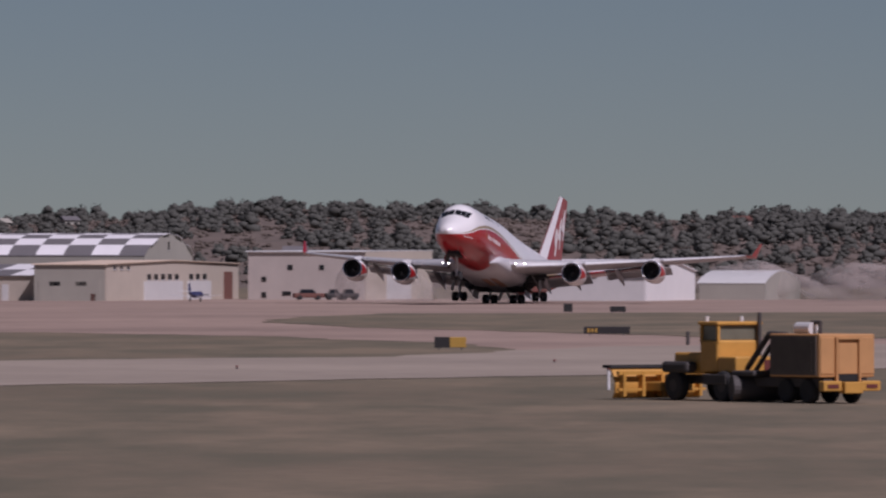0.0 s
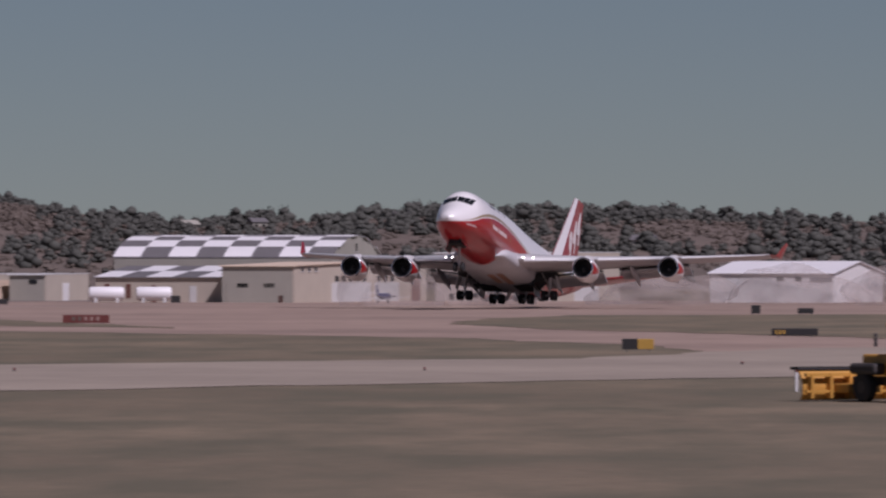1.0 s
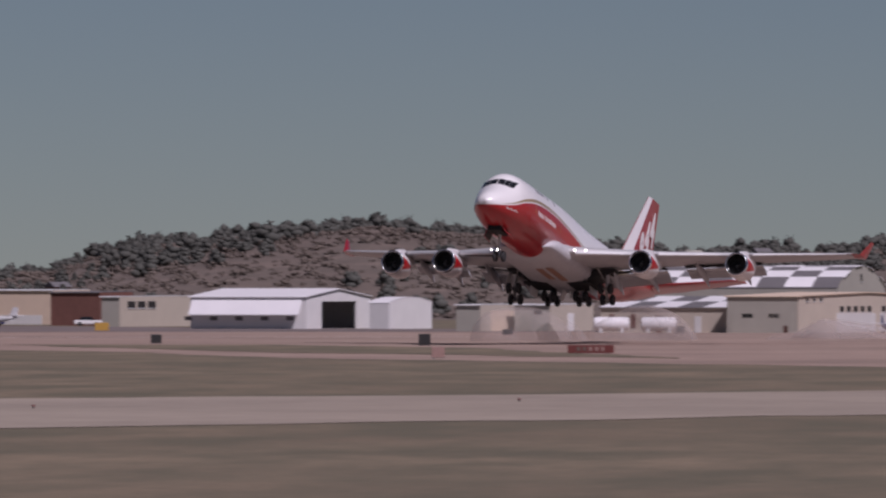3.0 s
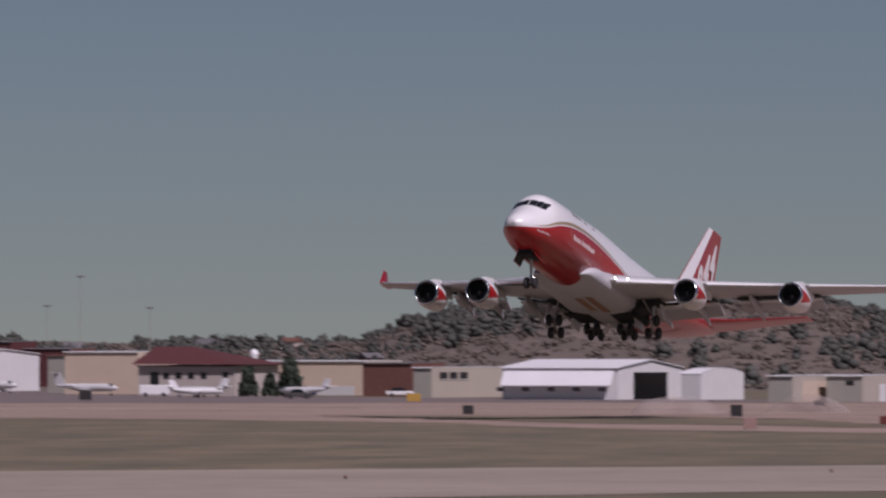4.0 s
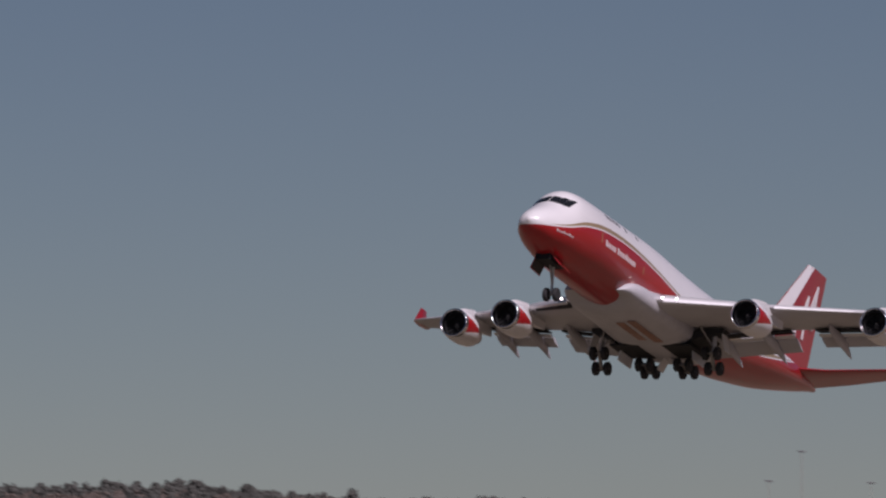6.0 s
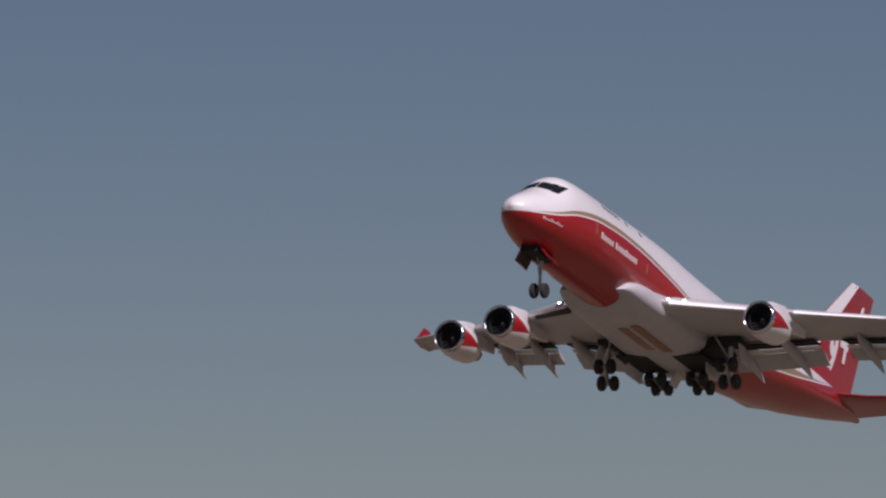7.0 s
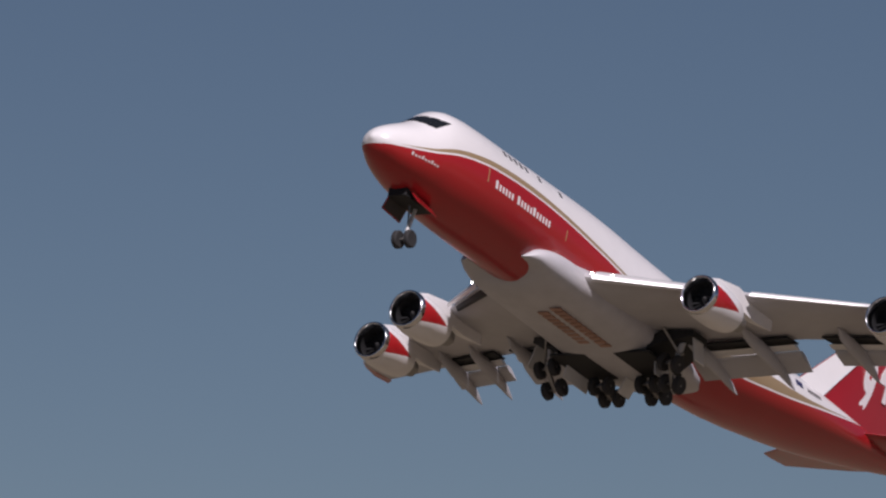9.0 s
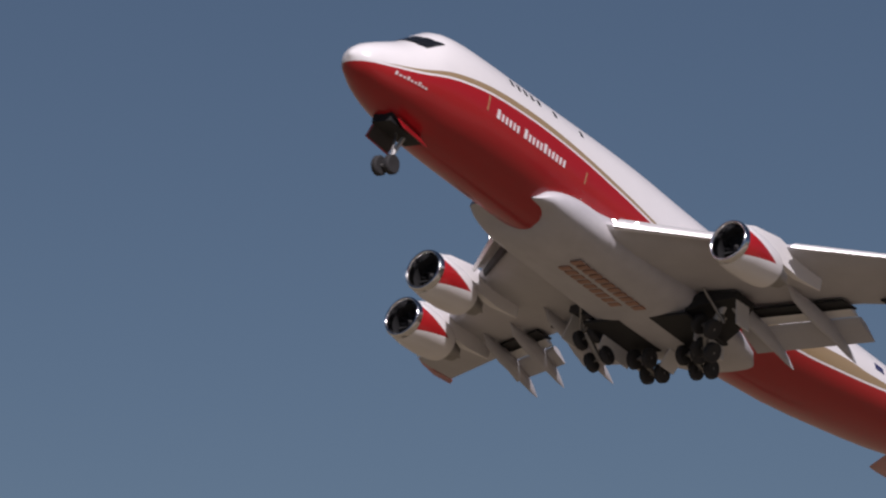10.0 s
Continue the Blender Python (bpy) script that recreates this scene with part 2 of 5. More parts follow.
def livery():
    """White hull with a red lower part, edged by a white line and a gold stripe."""
    m = mat("hull_paint", (0.80, 0.78, 0.78), 0.28, grain=0.04, scale=0.6, coat=0.3)
    nt = m.node_tree
    b = nt.nodes["Principled BSDF"]
    white = b.inputs["Base Color"].links[0].from_socket
    co, sep = nt.nodes.new("ShaderNodeTexCoord"), nt.nodes.new("ShaderNodeSeparateXYZ")
    nt.links.new(co.outputs["Object"], sep.inputs[0])
    fac = nt.nodes.new("ShaderNodeMath")
    fac.operation = "MULTIPLY"
    fac.inputs[1].default_value = -1 / 70
    nt.links.new(sep.outputs["X"], fac.inputs[0])
    cv = nt.nodes.new("ShaderNodeFloatCurve")
    pts = EDGE
    c = cv.mapping.curves[0]
    c.points[0].location, c.points[1].location = (pts[0][0] / 70, pts[0][1] / 12), (pts[-1][0] / 70, pts[-1][1] / 12)
    for s, z in pts[1:-1]:
        c.points.new(s / 70, z / 12)
    cv.mapping.update()
    nt.links.new(fac.outputs[0], cv.inputs["Value"])
    zz = nt.nodes.new("ShaderNodeMath")
    zz.operation = "MULTIPLY_ADD"
    zz.inputs[1].default_value = -12
    nt.links.new(cv.outputs[0], zz.inputs[0])
    nt.links.new(sep.outputs["Z"], zz.inputs[2])
    last = white
    gw = nt.nodes.new("ShaderNodeFloatCurve")
    c = gw.mapping.curves[0]
    c.points[0].location, c.points[1].location = (GOLD_TOP[0][0] / 70, GOLD_TOP[0][1] / 2), (GOLD_TOP[-1][0] / 70, GOLD_TOP[-1][1] / 2)
    for s, z in GOLD_TOP[1:-1]:
        c.points.new(s / 70, z / 2)
    gw.mapping.update()
    nt.links.new(fac.outputs[0], gw.inputs["Value"])
    gh = nt.nodes.new("ShaderNodeMath")
    gh.operation = "MULTIPLY"
    gh.inputs[1].default_value = 2.0
    nt.links.new(gw.outputs[0], gh.inputs[0])
    for lo, hi, col in ((0.13, gh, (0.33, 0.235, 0.13)), (-20, 0.0, (0.38, 0.012, 0.016))):
        g, l, a = (nt.nodes.new("ShaderNodeMath") for _ in range(3))
        g.operation, l.operation, a.operation = "GREATER_THAN", "LESS_THAN", "MULTIPLY"
        g.inputs[1].default_value = lo
        if hi is gh:
            nt.links.new(gh.outputs[0], l.inputs[1])
        else:
            l.inputs[1].default_value = hi
        nt.links.new(zz.outputs[0], g.inputs[0])
        nt.links.new(zz.outputs[0], l.inputs[0])
        nt.links.new(g.outputs[0], a.inputs[0])
        nt.links.new(l.outputs[0], a.inputs[1])
        mx = nt.nodes.new("ShaderNodeMix")
        mx.data_type = "RGBA"
        mx.inputs[7].default_value = (*col, 1)
        nt.links.new(a.outputs[0], mx.inputs[0])
        nt.links.new(last, mx.inputs[6])
        last = mx.outputs[2]
    nt.links.new(last, b.inputs["Base Color"])
    return m


EDGE = [(0, 4.05), (3, 4.6), (7, 5.7), (11, 6.2), (16, 6.3), (22, 5.85), (28, 5.1), (33, 4.5), (37, 4.35), (40, 4.45), (45.4, 5.15), (52.8, 6.6), (58, 7.85), (61, 8.67), (65, 9.4), (70, 9.5)]
# height of the gold stripe's upper edge over the red
GOLD_TOP = [(0, 0.05), (3, 0.24), (7, 0.46), (13, 0.54), (19, 0.44), (26, 0.3), (33, 0.3), (38, 0.75), (43, 1.05), (48, 0.7), (52, 0.35), (56, 0.2), (62, 0.16), (70, 0.1)]

LE = [(0, 16.4), (3.2, 19.4), (11.4, 27.0), (20.1, 35.0), (30.0, 44.2)]
TE = [(0, 33.9), (3.2, 34.2), (11.4, 36.4), (20.1, 41.6), (30.0, 47.9)]
WZ = [(0, 2.9), (3.2, 3.15), (11.4, 4.45), (20.1, 6.1), (30.0, 8.15)]


def airfoil(y, side, s0, s1, z, thick, droop=0.0):
    pts = []
    c = s1 - s0
    for u, t in ((0, 0), (0.02, 0.30), (0.08, 0.62), (0.22, 0.95), (0.4, 1.0), (0.65, 0.7), (1.0, 0.06)):
        pts.append((-(s0 + u * c), y * side, z + thick * t * 0.62 - droop * u))
    for u, t in ((1.0, -0.04), (0.65, -0.35), (0.4, -0.5), (0.22, -0.55), (0.08, -0.42), (0.02, -0.2)):
        pts.append((-(s0 + u * c), y * side, z + thick * t * 0.72 - droop * u))
    return pts


def wing(jet, side):
    ys = [1.5, 3.2, 6, 9, 11.4, 14, 17, 20.1, 23.5, 27, 30.0]
    rings = []
    for y in ys:
        s0, s1 = lerp(y, LE), lerp(y, TE)
        c = (s1 - s0)
        rings.append(airfoil(y, side, s0 + 0.06 * c, s1 - 0.03 * c, lerp(y, WZ), c * (0.125 - 0.0015 * y), -0.035 * c))
    w = part("wing", loft(rings), WINGGREY, jet, "light grey swept wing", True, 40)
    # winglet
    a = [(-44.3, 30.0 * side, 8.15), (-46.2, 30.0 * side, 8.37), (-48.0, 30.0 * side, 8.27), (-46.2, 30.0 * side, 8.07)]
    b = [(-45.6, 30.7 * side, 8.35), (-47, 30.6 * side, 8.5), (-48.6, 30.7 * side, 8.35), (-47, 30.8 * side, 8.25)]
    c = [(-48.2, 31.3 * side, 10.35), (-48.8, 31.26 * side, 10.37), (-49.5, 31.3 * side, 10.35), (-48.8, 31.34 * side, 10.33)]
    part("winglet", loft([a, b, c]), RED, w, "small upright red winglet")
    # drooped leading edge in lengths between the engine struts
    for y0, y1 in ((4.6, 10.6), (12.2, 19.3), (20.9, 29.6)):
        rr = []
        for k in range(5):
            y = y0 + (y1 - y0) * k / 4
            s0, s1, z = lerp(y, LE), lerp(y, TE), lerp(y, WZ)
            c = s1 - s0
            e = [(0.075, 0.35), (0.045, 0.42), (0.01, 0.22), (-0.018, -0.15), (-0.02, -0.42), (0.0, -0.55), (0.012, -0.35), (0.02, 0.0), (0.05, 0.22)]
            th = c * (0.125 - 0.0015 * y)
            rr.append([(-(s0 + u * c), y * side, z + th * v * 0.62 - 0.05) for u, v in e])
        part("leading_edge_flap", loft(rr), SLATMETAL, w, "bare metal leading edge flap, extended", True, 50)
    # trailing flaps, lowered, each behind a narrow bright fore flap and a black strip painting the gap's shade
    for y0, y1, c in ((3.9, 11.0, 2.1), (13.0, 20.6, 1.5)):
        fore, main, gap = [], [], []
        for k in range(4):
            y = y0 + (y1 - y0) * k / 3
            s1, z = lerp(y, TE), lerp(y, WZ) + 0.2
            dx, dz = math.cos(radians(20)), -math.sin(radians(20))
            fore.append([(-(s1 - 0.75), y * side, z - 0.42), (-(s1 - 0.3), y * side, z - 0.28), (-(s1 + 0.1), y * side, z - 0.5), (-(s1 - 0.3), y * side, z - 0.55)])
            at = lambda u, h: (-(s1 + 0.15 + u * c * dx - h * dz), y * side, z - 0.5 + u * c * dz + h * dx)
            main.append([at(0, 0.0), at(0.08, 0.14), at(0.35, 0.2), at(1.0, 0.02), at(1.0, -0.02), at(0.35, -0.12), at(0.08, -0.1)])
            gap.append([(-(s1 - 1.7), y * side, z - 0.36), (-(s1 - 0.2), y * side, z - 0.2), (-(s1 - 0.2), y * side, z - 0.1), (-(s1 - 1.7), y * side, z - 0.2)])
        flap = part("flap", loft(main), WINGGREY, w, "lowered grey trailing flap", True, 40)
        part("fore_flap", loft(fore), SLATMETAL, flap, "narrow bare metal fore flap", True, 40)
        part("flap_gap_shade", loft(gap), DARK, flap, "black strip for the shade in the gap ahead of the flap")
    # flap track fairings
    for y in (5.4, 9.2, 14.6, 18.8):
        s1, z = lerp(y, TE), lerp(y, WZ)
        rr = []
        L = 7.8 if y < 11 else 6.2
        for u, r, dz in ((0, 0.05, -0.1), (0.1, 0.28, -0.4), (0.35, 0.45, -0.6), (0.55, 0.45, -0.75), (0.75, 0.36, -1.0), (0.9, 0.2, -1.35), (1.0, 0.03, -1.6)):
            x = -(s1 - L * 0.55 + L * u)
            rr.append([(x, y * side + 0.65 * r * math.cos(k * math.tau / 12), z + dz + r * 1.2 * math.sin(k * math.tau / 12)) for k in range(12)])
        part("flap_track_fairing", loft(rr), WINGGREY, w, smooth=True)
    # the opened bay behind the inner leading edge flap, right wing only, its shade a black strip
    if side < 0:
        rr = []
        for k in range(4):
            y = 4.8 + 5.4 * k / 3
            s0, c, z = lerp(y, LE), lerp(y, TE) - lerp(y, LE), lerp(y, WZ)
            th = c * (0.125 - 0.0015 * y)
            rr.append([(-(s0 + 0.065 * c), y * side, z - th * 0.10), (-(s0 + 0.085 * c), y * side, z - th * 0.28), (-(s0 + 0.105 * c), y * side, z - th * 0.32), (-(s0 + 0.1 * c), y * side, z - th * 0.1)])
        part("leading_edge_shade", loft(rr), DARK, w, "black strip for the shade behind the leading edge flap")
    # landing lights in the root
    for y in (4.5, 5.5):
        s0, z = lerp(y, LE), lerp(y, WZ)
        bm = bmesh.new()
        bmesh.ops.create_uvsphere(bm, u_segments=10, v_segments=6, radius=0.09)
        bm.transform(Matrix.Translation((-s0 + 0.12, y * side, z - 0.05)))
        part("landing_light", bm, LAMP, w, "lit landing light")
    return w


def cowl_mat():
    m = mat("cowl_paint", (0.80, 0.78, 0.78), 0.3, grain=0.04, scale=0.8, coat=0.3)
    nt = m.node_tree
    b = nt.nodes["Principled BSDF"]
    white = b.inputs["Base Color"].links[0].from_socket
    co, sep = nt.nodes.new("ShaderNodeTexCoord"), nt.nodes.new("ShaderNodeSeparateXYZ")
    nt.links.new(co.outputs["Object"], sep.inputs[0])
    up, dn = nt.nodes.new("ShaderNodeMath"), nt.nodes.new("ShaderNodeMath")
    for nd, slope in ((up, -0.30), (dn, 0.25)):      # a wedge that narrows towards the rear
        nd.operation = "MULTIPLY_ADD"
        nd.inputs[1].default_value = slope
        nt.links.new(sep.outputs["X"], nd.inputs[0])
        nt.links.new(sep.outputs["Z"], nd.inputs[2])
    l, g, a = (nt.nodes.new("ShaderNodeMath") for _ in range(3))
    l.operation, g.operation, a.operation = "LESS_THAN", "GREATER_THAN", "MULTIPLY"
    l.inputs[1].default_value, g.inputs[1].default_value = 0.88, -0.91
    nt.links.new(up.outputs[0], l.inputs[0])
    nt.links.new(dn.outputs[0], g.inputs[0])
    nt.links.new(l.outputs[0], a.inputs[0])
    nt.links.new(g.outputs[0], a.inputs[1])
    mx = nt.nodes.new("ShaderNodeMix")
    mx.data_type = "RGBA"
    mx.inputs[7].default_value = (0.38, 0.012, 0.016, 1)
    nt.links.new(a.outputs[0], mx.inputs[0])
    nt.links.new(white, mx.inputs[6])
    nt.links.new(mx.outputs[2], b.inputs["Base Color"])
    return m


def engine(jet, s, y, z, cowl):
    e = part("engine", spin_x([(-0.25, 1.24), (-0.6, 1.38), (-1.4, 1.46), (-2.6, 1.42), (-3.7, 1.25), (-4.1, 1.12), (-4.0, 1.0), (-3.2, 0.95)]), cowl, jet, "turbofan engine, white cowl with a red wedge", True, 50)
    e.location = (-s, y, z)
    part("intake_lip", spin_x([(-0.6, 1.10), (-0.25, 1.12), (-0.06, 1.16), (0.0, 1.22), (-0.05, 1.30), (-0.16, 1.34), (-0.32, 1.345), (-0.45, 1.345)]), CHROME, e, "polished metal intake lip", True, 80)
    # duct and fan blades near-black: the intake's shade is in their colour
    part("intake_duct", spin_x([(-0.5, 1.105), (-1.4, 1.13), (-1.42, 0.02)]), DARK, e, smooth=True)
    part("spinner", spin_x([(-0.75, 0.02), (-0.95, 0.18), (-1.3, 0.34), (-1.4, 0.36)]), RUBBER, e, smooth=True)
    bm = bmesh.new()
    for k in range(18):
        a = k * math.tau / 18
        m = Matrix.Rotation(a, 4, "X")
        q = [Vector((-1.3, -0.05, 0.3)), Vector((-1.36, 0.08, 0.3)), Vector((-1.4, 0.2, 1.1)), Vector((-1.18, -0.1, 1.1))]
        bm.faces.new([bm.verts.new(m @ p) for p in q])
    part("fan_blade_ring", bm, DARK, e)
    part("core_nozzle", spin_x([(-3.2, 0.86), (-4.4, 0.78), (-5.4, 0.55), (-5.3, 0.5), (-4.8, 0.45)]), STEEL, e, "bare metal exhaust nozzle", True, 60)
    part("exhaust_plug", spin_x([(-4.7, 0.4), (-5.3, 0.34), (-6.1, 0.04)]), STEEL, e, smooth=True)
    # strut
    wz = lerp(abs(y), WZ) - z
    ls = lerp(abs(y), LE) - s
    rings = []
    for x, lo, hi, w in ((-0.9, 1.25, 1.46, 0.05), (-2.0, 1.1, 1.85, 0.22), (-ls, 0.9, wz + 0.25, 0.26), (-ls - 2.5, 0.75, wz - 0.05, 0.24), (-ls - 4.8, wz - 0.9, wz - 0.2, 0.04)):
        rings.append([(x, -w, lo), (x, w, lo), (x, w * 0.8, hi), (x, -w * 0.8, hi)])
    part("engine_strut", loft(rings), WHITE, e, smooth=True)
    return e


def main_gear(jet, s, y, lean):
    bog = part("bogie", box(-0.95, -0.14, -0.14, 0.95, 0.14, 0.14, bevel=0.05), STEEL, jet, "four-wheel landing gear bogie")
    bog.location = (-s, y, 0.5)
    for x in (0.74, -0.74):
        part("axle", tube((x, -0.75, 0), (x, 0.75, 0), 0.09), STEEL, bog)
    for x in (0.74, -0.74):
        for w in (0.56, -0.56):
            t = part("tyre", wheel_mesh(), RUBBER, bog, "black tyre", True, 40)
            t.location = (x, w, 0)
    leg = part("main_gear_leg", tube((0, 0, -3.1), (0, 0, -1.9), 0.14, bm=tube((0, 0, -2.2), (0, 0, 0.2), 0.22)), OFFWHITE, jet, "grey landing gear leg", True, 50)
    leg.location = (-s, y, 3.6)
    part("drag_brace", tube((-s + 0.05, y, 1.6), (-s + 1.7, y + lean, 3.2), 0.09), STEEL, jet)
    part("side_brace", tube((-s, y, 1.9), (-s, y + (1.4 if y < 0 else -1.4), 3.0), 0.09), STEEL, jet)
    bog["leg"] = leg.name
    return bog


def wheel_mesh(r=0.62, w=0.44):
    prof = [(-w / 2 + 0.03, 0.1), (-w / 2, r * 0.55), (-w / 2, r * 0.86), (-w / 2 + 0.08, r), (w / 2 - 0.08, r), (w / 2, r * 0.86), (w / 2, r * 0.55), (w / 2 - 0.03, 0.1)]
    rings = [[(r1 * math.cos(k * math.tau / 20), x, r1 * math.sin(k * math.tau / 20)) for k in range(20)] for x, r1 in prof]
    return loft(rings)


def glyph(ch):
    """A flat character of the built-in font, 0.7 high, centred."""
    cu = bpy.data.curves.new("glyph", "FONT")
    cu.body, cu.align_x, cu.extrude, cu.resolution_u = ch, "CENTER", 0.02, 3
    cu.offset = 0.045
    ob = bpy.data.objects.new("glyph", cu)
    me = bpy.data.meshes.new_from_object(ob)
    bm = bmesh.new()
    bm.from_mesh(me)
    for v in bm.verts:
        v.co.y -= 0.35
    bpy.data.objects.remove(ob)
    bpy.data.meshes.remove(me)
    bpy.data.curves.remove(cu)
    return bm


def jumbo():
    jet = thing("jumbo_jet", "white and red four-engined jumbo jet with its wheels down", "airplane")
    ss = [0.02, 0.08, 0.2, 0.4, 0.8, 1.2, 1.8, 2.4, 3, 3.6, 4.2, 4.6, 5.1, 5.6, 6.3, 7, 8, 9, 10.5, 12, 14, 17, 20, 21.5, 23, 24.5, 26, 27.5, 29, 31, 33, 36, 40, 44, 47, 49.5, 52, 54.5, 57, 60, 63, 65, 66.5, 67.8, 68.6]
    N = 48
    rings = [[tuple(hull(s, k * math.tau / N)) for k in range(N)] for s in ss]
    fus = part("fuselage", loft(rings), livery(), jet, "white fuselage, red below with a gold stripe", True, 60)
    # flight deck panes
    for side in (1, -1):
        for k, (a0, a1, s0, s1) in enumerate(((89, 70.5, 3.75, 4.75), (70, 57.5, 3.6, 4.6), (57, 45, 3.55, 4.65))):
            rows = []
            for i in range(4):
                a = radians(a0 + (a1 - a0) * i / 3)
                back = (0.0, 0.35, 0.75)[k] * i / 3
                p, q = hull(s0 + back * 0.55 + (0, 0.25, 0.55)[k] * 0.6, a, 0.025), hull(s1 + back * 0.75 + (0, 0.2, 0.35)[k], a, 0.025)
                rows.append([(v.x, v.y * side, v.z) for v in (p, p * 0.5 + q * 0.5 + Vector((0, 0, 0.02)), q)])
            part("windscreen_pane", loft(rows, closed=False), GLASSY, fus, "dark flight deck window", True)
        # upper deck windows
        for s in (11.4, 12.05, 12.7, 13.35, 14.0, 15.6, 18.2):
            part("cabin_window", patch(None, s, s + 0.26, 7.85, 8.22, side), GLASSY, fus, "small dark cabin window")
        # painted name, as bars
        s = 9.95
        for k in range(17):
            w = 0.17 if k not in (0, 6, 11) else 0.24
            if k == 6:
                s += 0.34
            hgt = 0.54 if k in (0, 6, 11) else 0.42
            part("name_bar", patch(None, s, s + w, 4.93, 4.93 + hgt, side, slant=0.12), WHITE, fus)
            s += w + 0.2
        for k in range(9):
            part("nose_script_bar", patch(None, 2.2 + k * 0.26, 2.2 + k * 0.26 + 0.13, 4.05, 4.17 + (0.1 if k % 3 == 0 else 0), side), OFFWHITE, fus)
        part("door_outline", patch(None, 9.0, 9.08, 5.0, 5.9, side, n=1), GOLD, fus)
        part("door_outline", patch(None, 18.6, 18.68, 4.9, 5.6, side, n=1), GOLD, fus)
        for k in range(6):
            part("registration_bar", patch(None, 50.3 + k * 0.34, 50.53 + k * 0.34, 7.05 + k * 0.03, 7.3 + k * 0.03, side, n=1), GREYROOF, fus)
        part("flag", patch(None, 48.7, 49.6, 7.0, 7.4, side), [NAVY], fus, "small painted flag")
    # belly fairing
    rr = []
    front = [(15.7 + 4.8 * u, 2.2 + 1.55 * f, 2.6 - 1.08 * f, 2.7 + 1.65 * f) for u, f in ((k / 9, math.sqrt(max(0.0, 1 - (1 - k / 9) ** 2.6))) for k in range(10))]
    for s, hw, lo, hi in front + [(23, 3.85, 1.45, 4.8), (30, 3.85, 1.4, 4.2), (33, 3.75, 1.45, 3.9), (35.5, 3.5, 1.6, 3.6), (37.2, 3.0, 1.85, 3.2), (38.4, 2.2, 2.15, 2.8)]:
        ring = []
        for k in range(36):
            a = k * math.tau / 36
            c, n = math.cos(a), math.sin(a)
            back = 2.0 * max(0.0, -n) * max(0.0, (23 - s) / 8)
            ring.append((-s - back, hw * math.copysign(abs(c) ** 0.75, c), (lo + hi) / 2 + (hi - lo) / 2 * math.copysign(abs(n) ** 0.75, n)))
        rr.append(ring)
    part("belly_fairing", loft(rr), BELLYGREY, jet, "grimy white belly and wing root fairing, greyed for shade", True, 60)
    # lettering under the belly, as bars
    for row, y0 in ((0, 0.9), (1, -0.35)):
        for k in range(11 - 2 * row):
            x = -21.6 - k * 0.62 - row * 0.5
            part("belly_bar", box(x - 0.42, y0, 1.385, x, y0 + 0.8, 1.47), BELLYPAINT, jet, "brown painted bar")
    # tail
    fin = part("fin", loft([[(-52.5, 0, 8.8), (-55.5, 0.42, 8.8), (-60, 0.5, 8.7), (-66.3, 0.05, 8.5), (-66.3, -0.05, 8.5), (-60, -0.5, 8.7), (-55.5, -0.42, 8.8)],
                            [(-64.5, 0, 19.1), (-65.3, 0.15, 19.1), (-66.5, 0.16, 19.1), (-69.2, 0.03, 19.1), (-69.2, -0.03, 19.1), (-66.5, -0.16, 19.1), (-65.3, -0.15, 19.1)]]),
               RED, jet, "red tail fin with white flames and number", True, 40)

    def fin_at(u, v, side, out=0.03):
        s = (52.5 + 12 * v) * (1 - u) + (66.3 + 2.9 * v) * u
        half = (0.5 * (1 - v) + 0.16 * v) * min(1.0, 4 * u + 0.15, 2.6 * (1 - u) + 0.1)
        return (-s, side * (half + out), 8.75 + 10.35 * v)
    for side in (1, -1):
        part("fin_stripe", loft([[fin_at(u0, v, side, 0.02), fin_at(u1, v, side, 0.03)] for v, u0, u1 in ((0.0, 0.0, 0.22), (0.25, 0.0, 0.22), (0.55, 0, 0.23), (1, 0, 0.24))], closed=False), WHITE, fin, "white leading band")
        for ch, cs, cz in (("9", 61.4, 12.1), ("4", 63.8, 13.9), ("4", 66.0, 15.4)):
            bm = glyph(ch)
            half = fin_at(0.5, (cz - 8.75) / 10.35, side)[1]
            bm.transform(Matrix(((-2.9 * side, -0.9, 0, -cs), (0, 0, 1, half), (0, 5.6, 0, cz), (0, 0, 0, 1))))
            part("tail_digit", bm, WHITE, fin, "large white painted numeral")
        bm = loft([airfoil(0.8, side, 57.8, 67.0, 7.8, 0.7), airfoil(4, side, 61.0, 67.6, 8.2, 0.5), airfoil(11.0, side, 67.2, 70.2, 9.65, 0.22)])
        bm.transform(Matrix.Translation((-65, 0, 8.2)) @ Matrix.Rotation(radians(3.5), 4, "Y") @ Matrix.Translation((65, 0, -8.2)))      # trimmed nose up
        st = part("tailplane", bm, RED, jet, "red tailplane", True, 40)
    # gear
    bogs = [main_gear(jet, 31.2, -5.4, 0.8), main_gear(jet, 33.7, -1.85, 0.3), main_gear(jet, 33.7, 1.85, -0.3), main_gear(jet, 31.2, 5.4, -0.8)]
    for sd in (1, -1):
        part("gear_door", box(-1.5, -0.05, -1.5, 1.5, 0.05, 0, bevel=0.03, m=pose(-32.4, 3.35 * sd, 2.0, 10 * sd, 0, 0)), OFFWHITE, jet, "open body wheel well door")
        part("gear_door", box(-0.55, -0.05, -1.9, 0.75, 0.05, 0, bevel=0.03, m=pose(-31.6, 6.1 * sd, 3.2, 14 * sd, 0, 0)), OFFWHITE, jet, "open wing gear leg door")
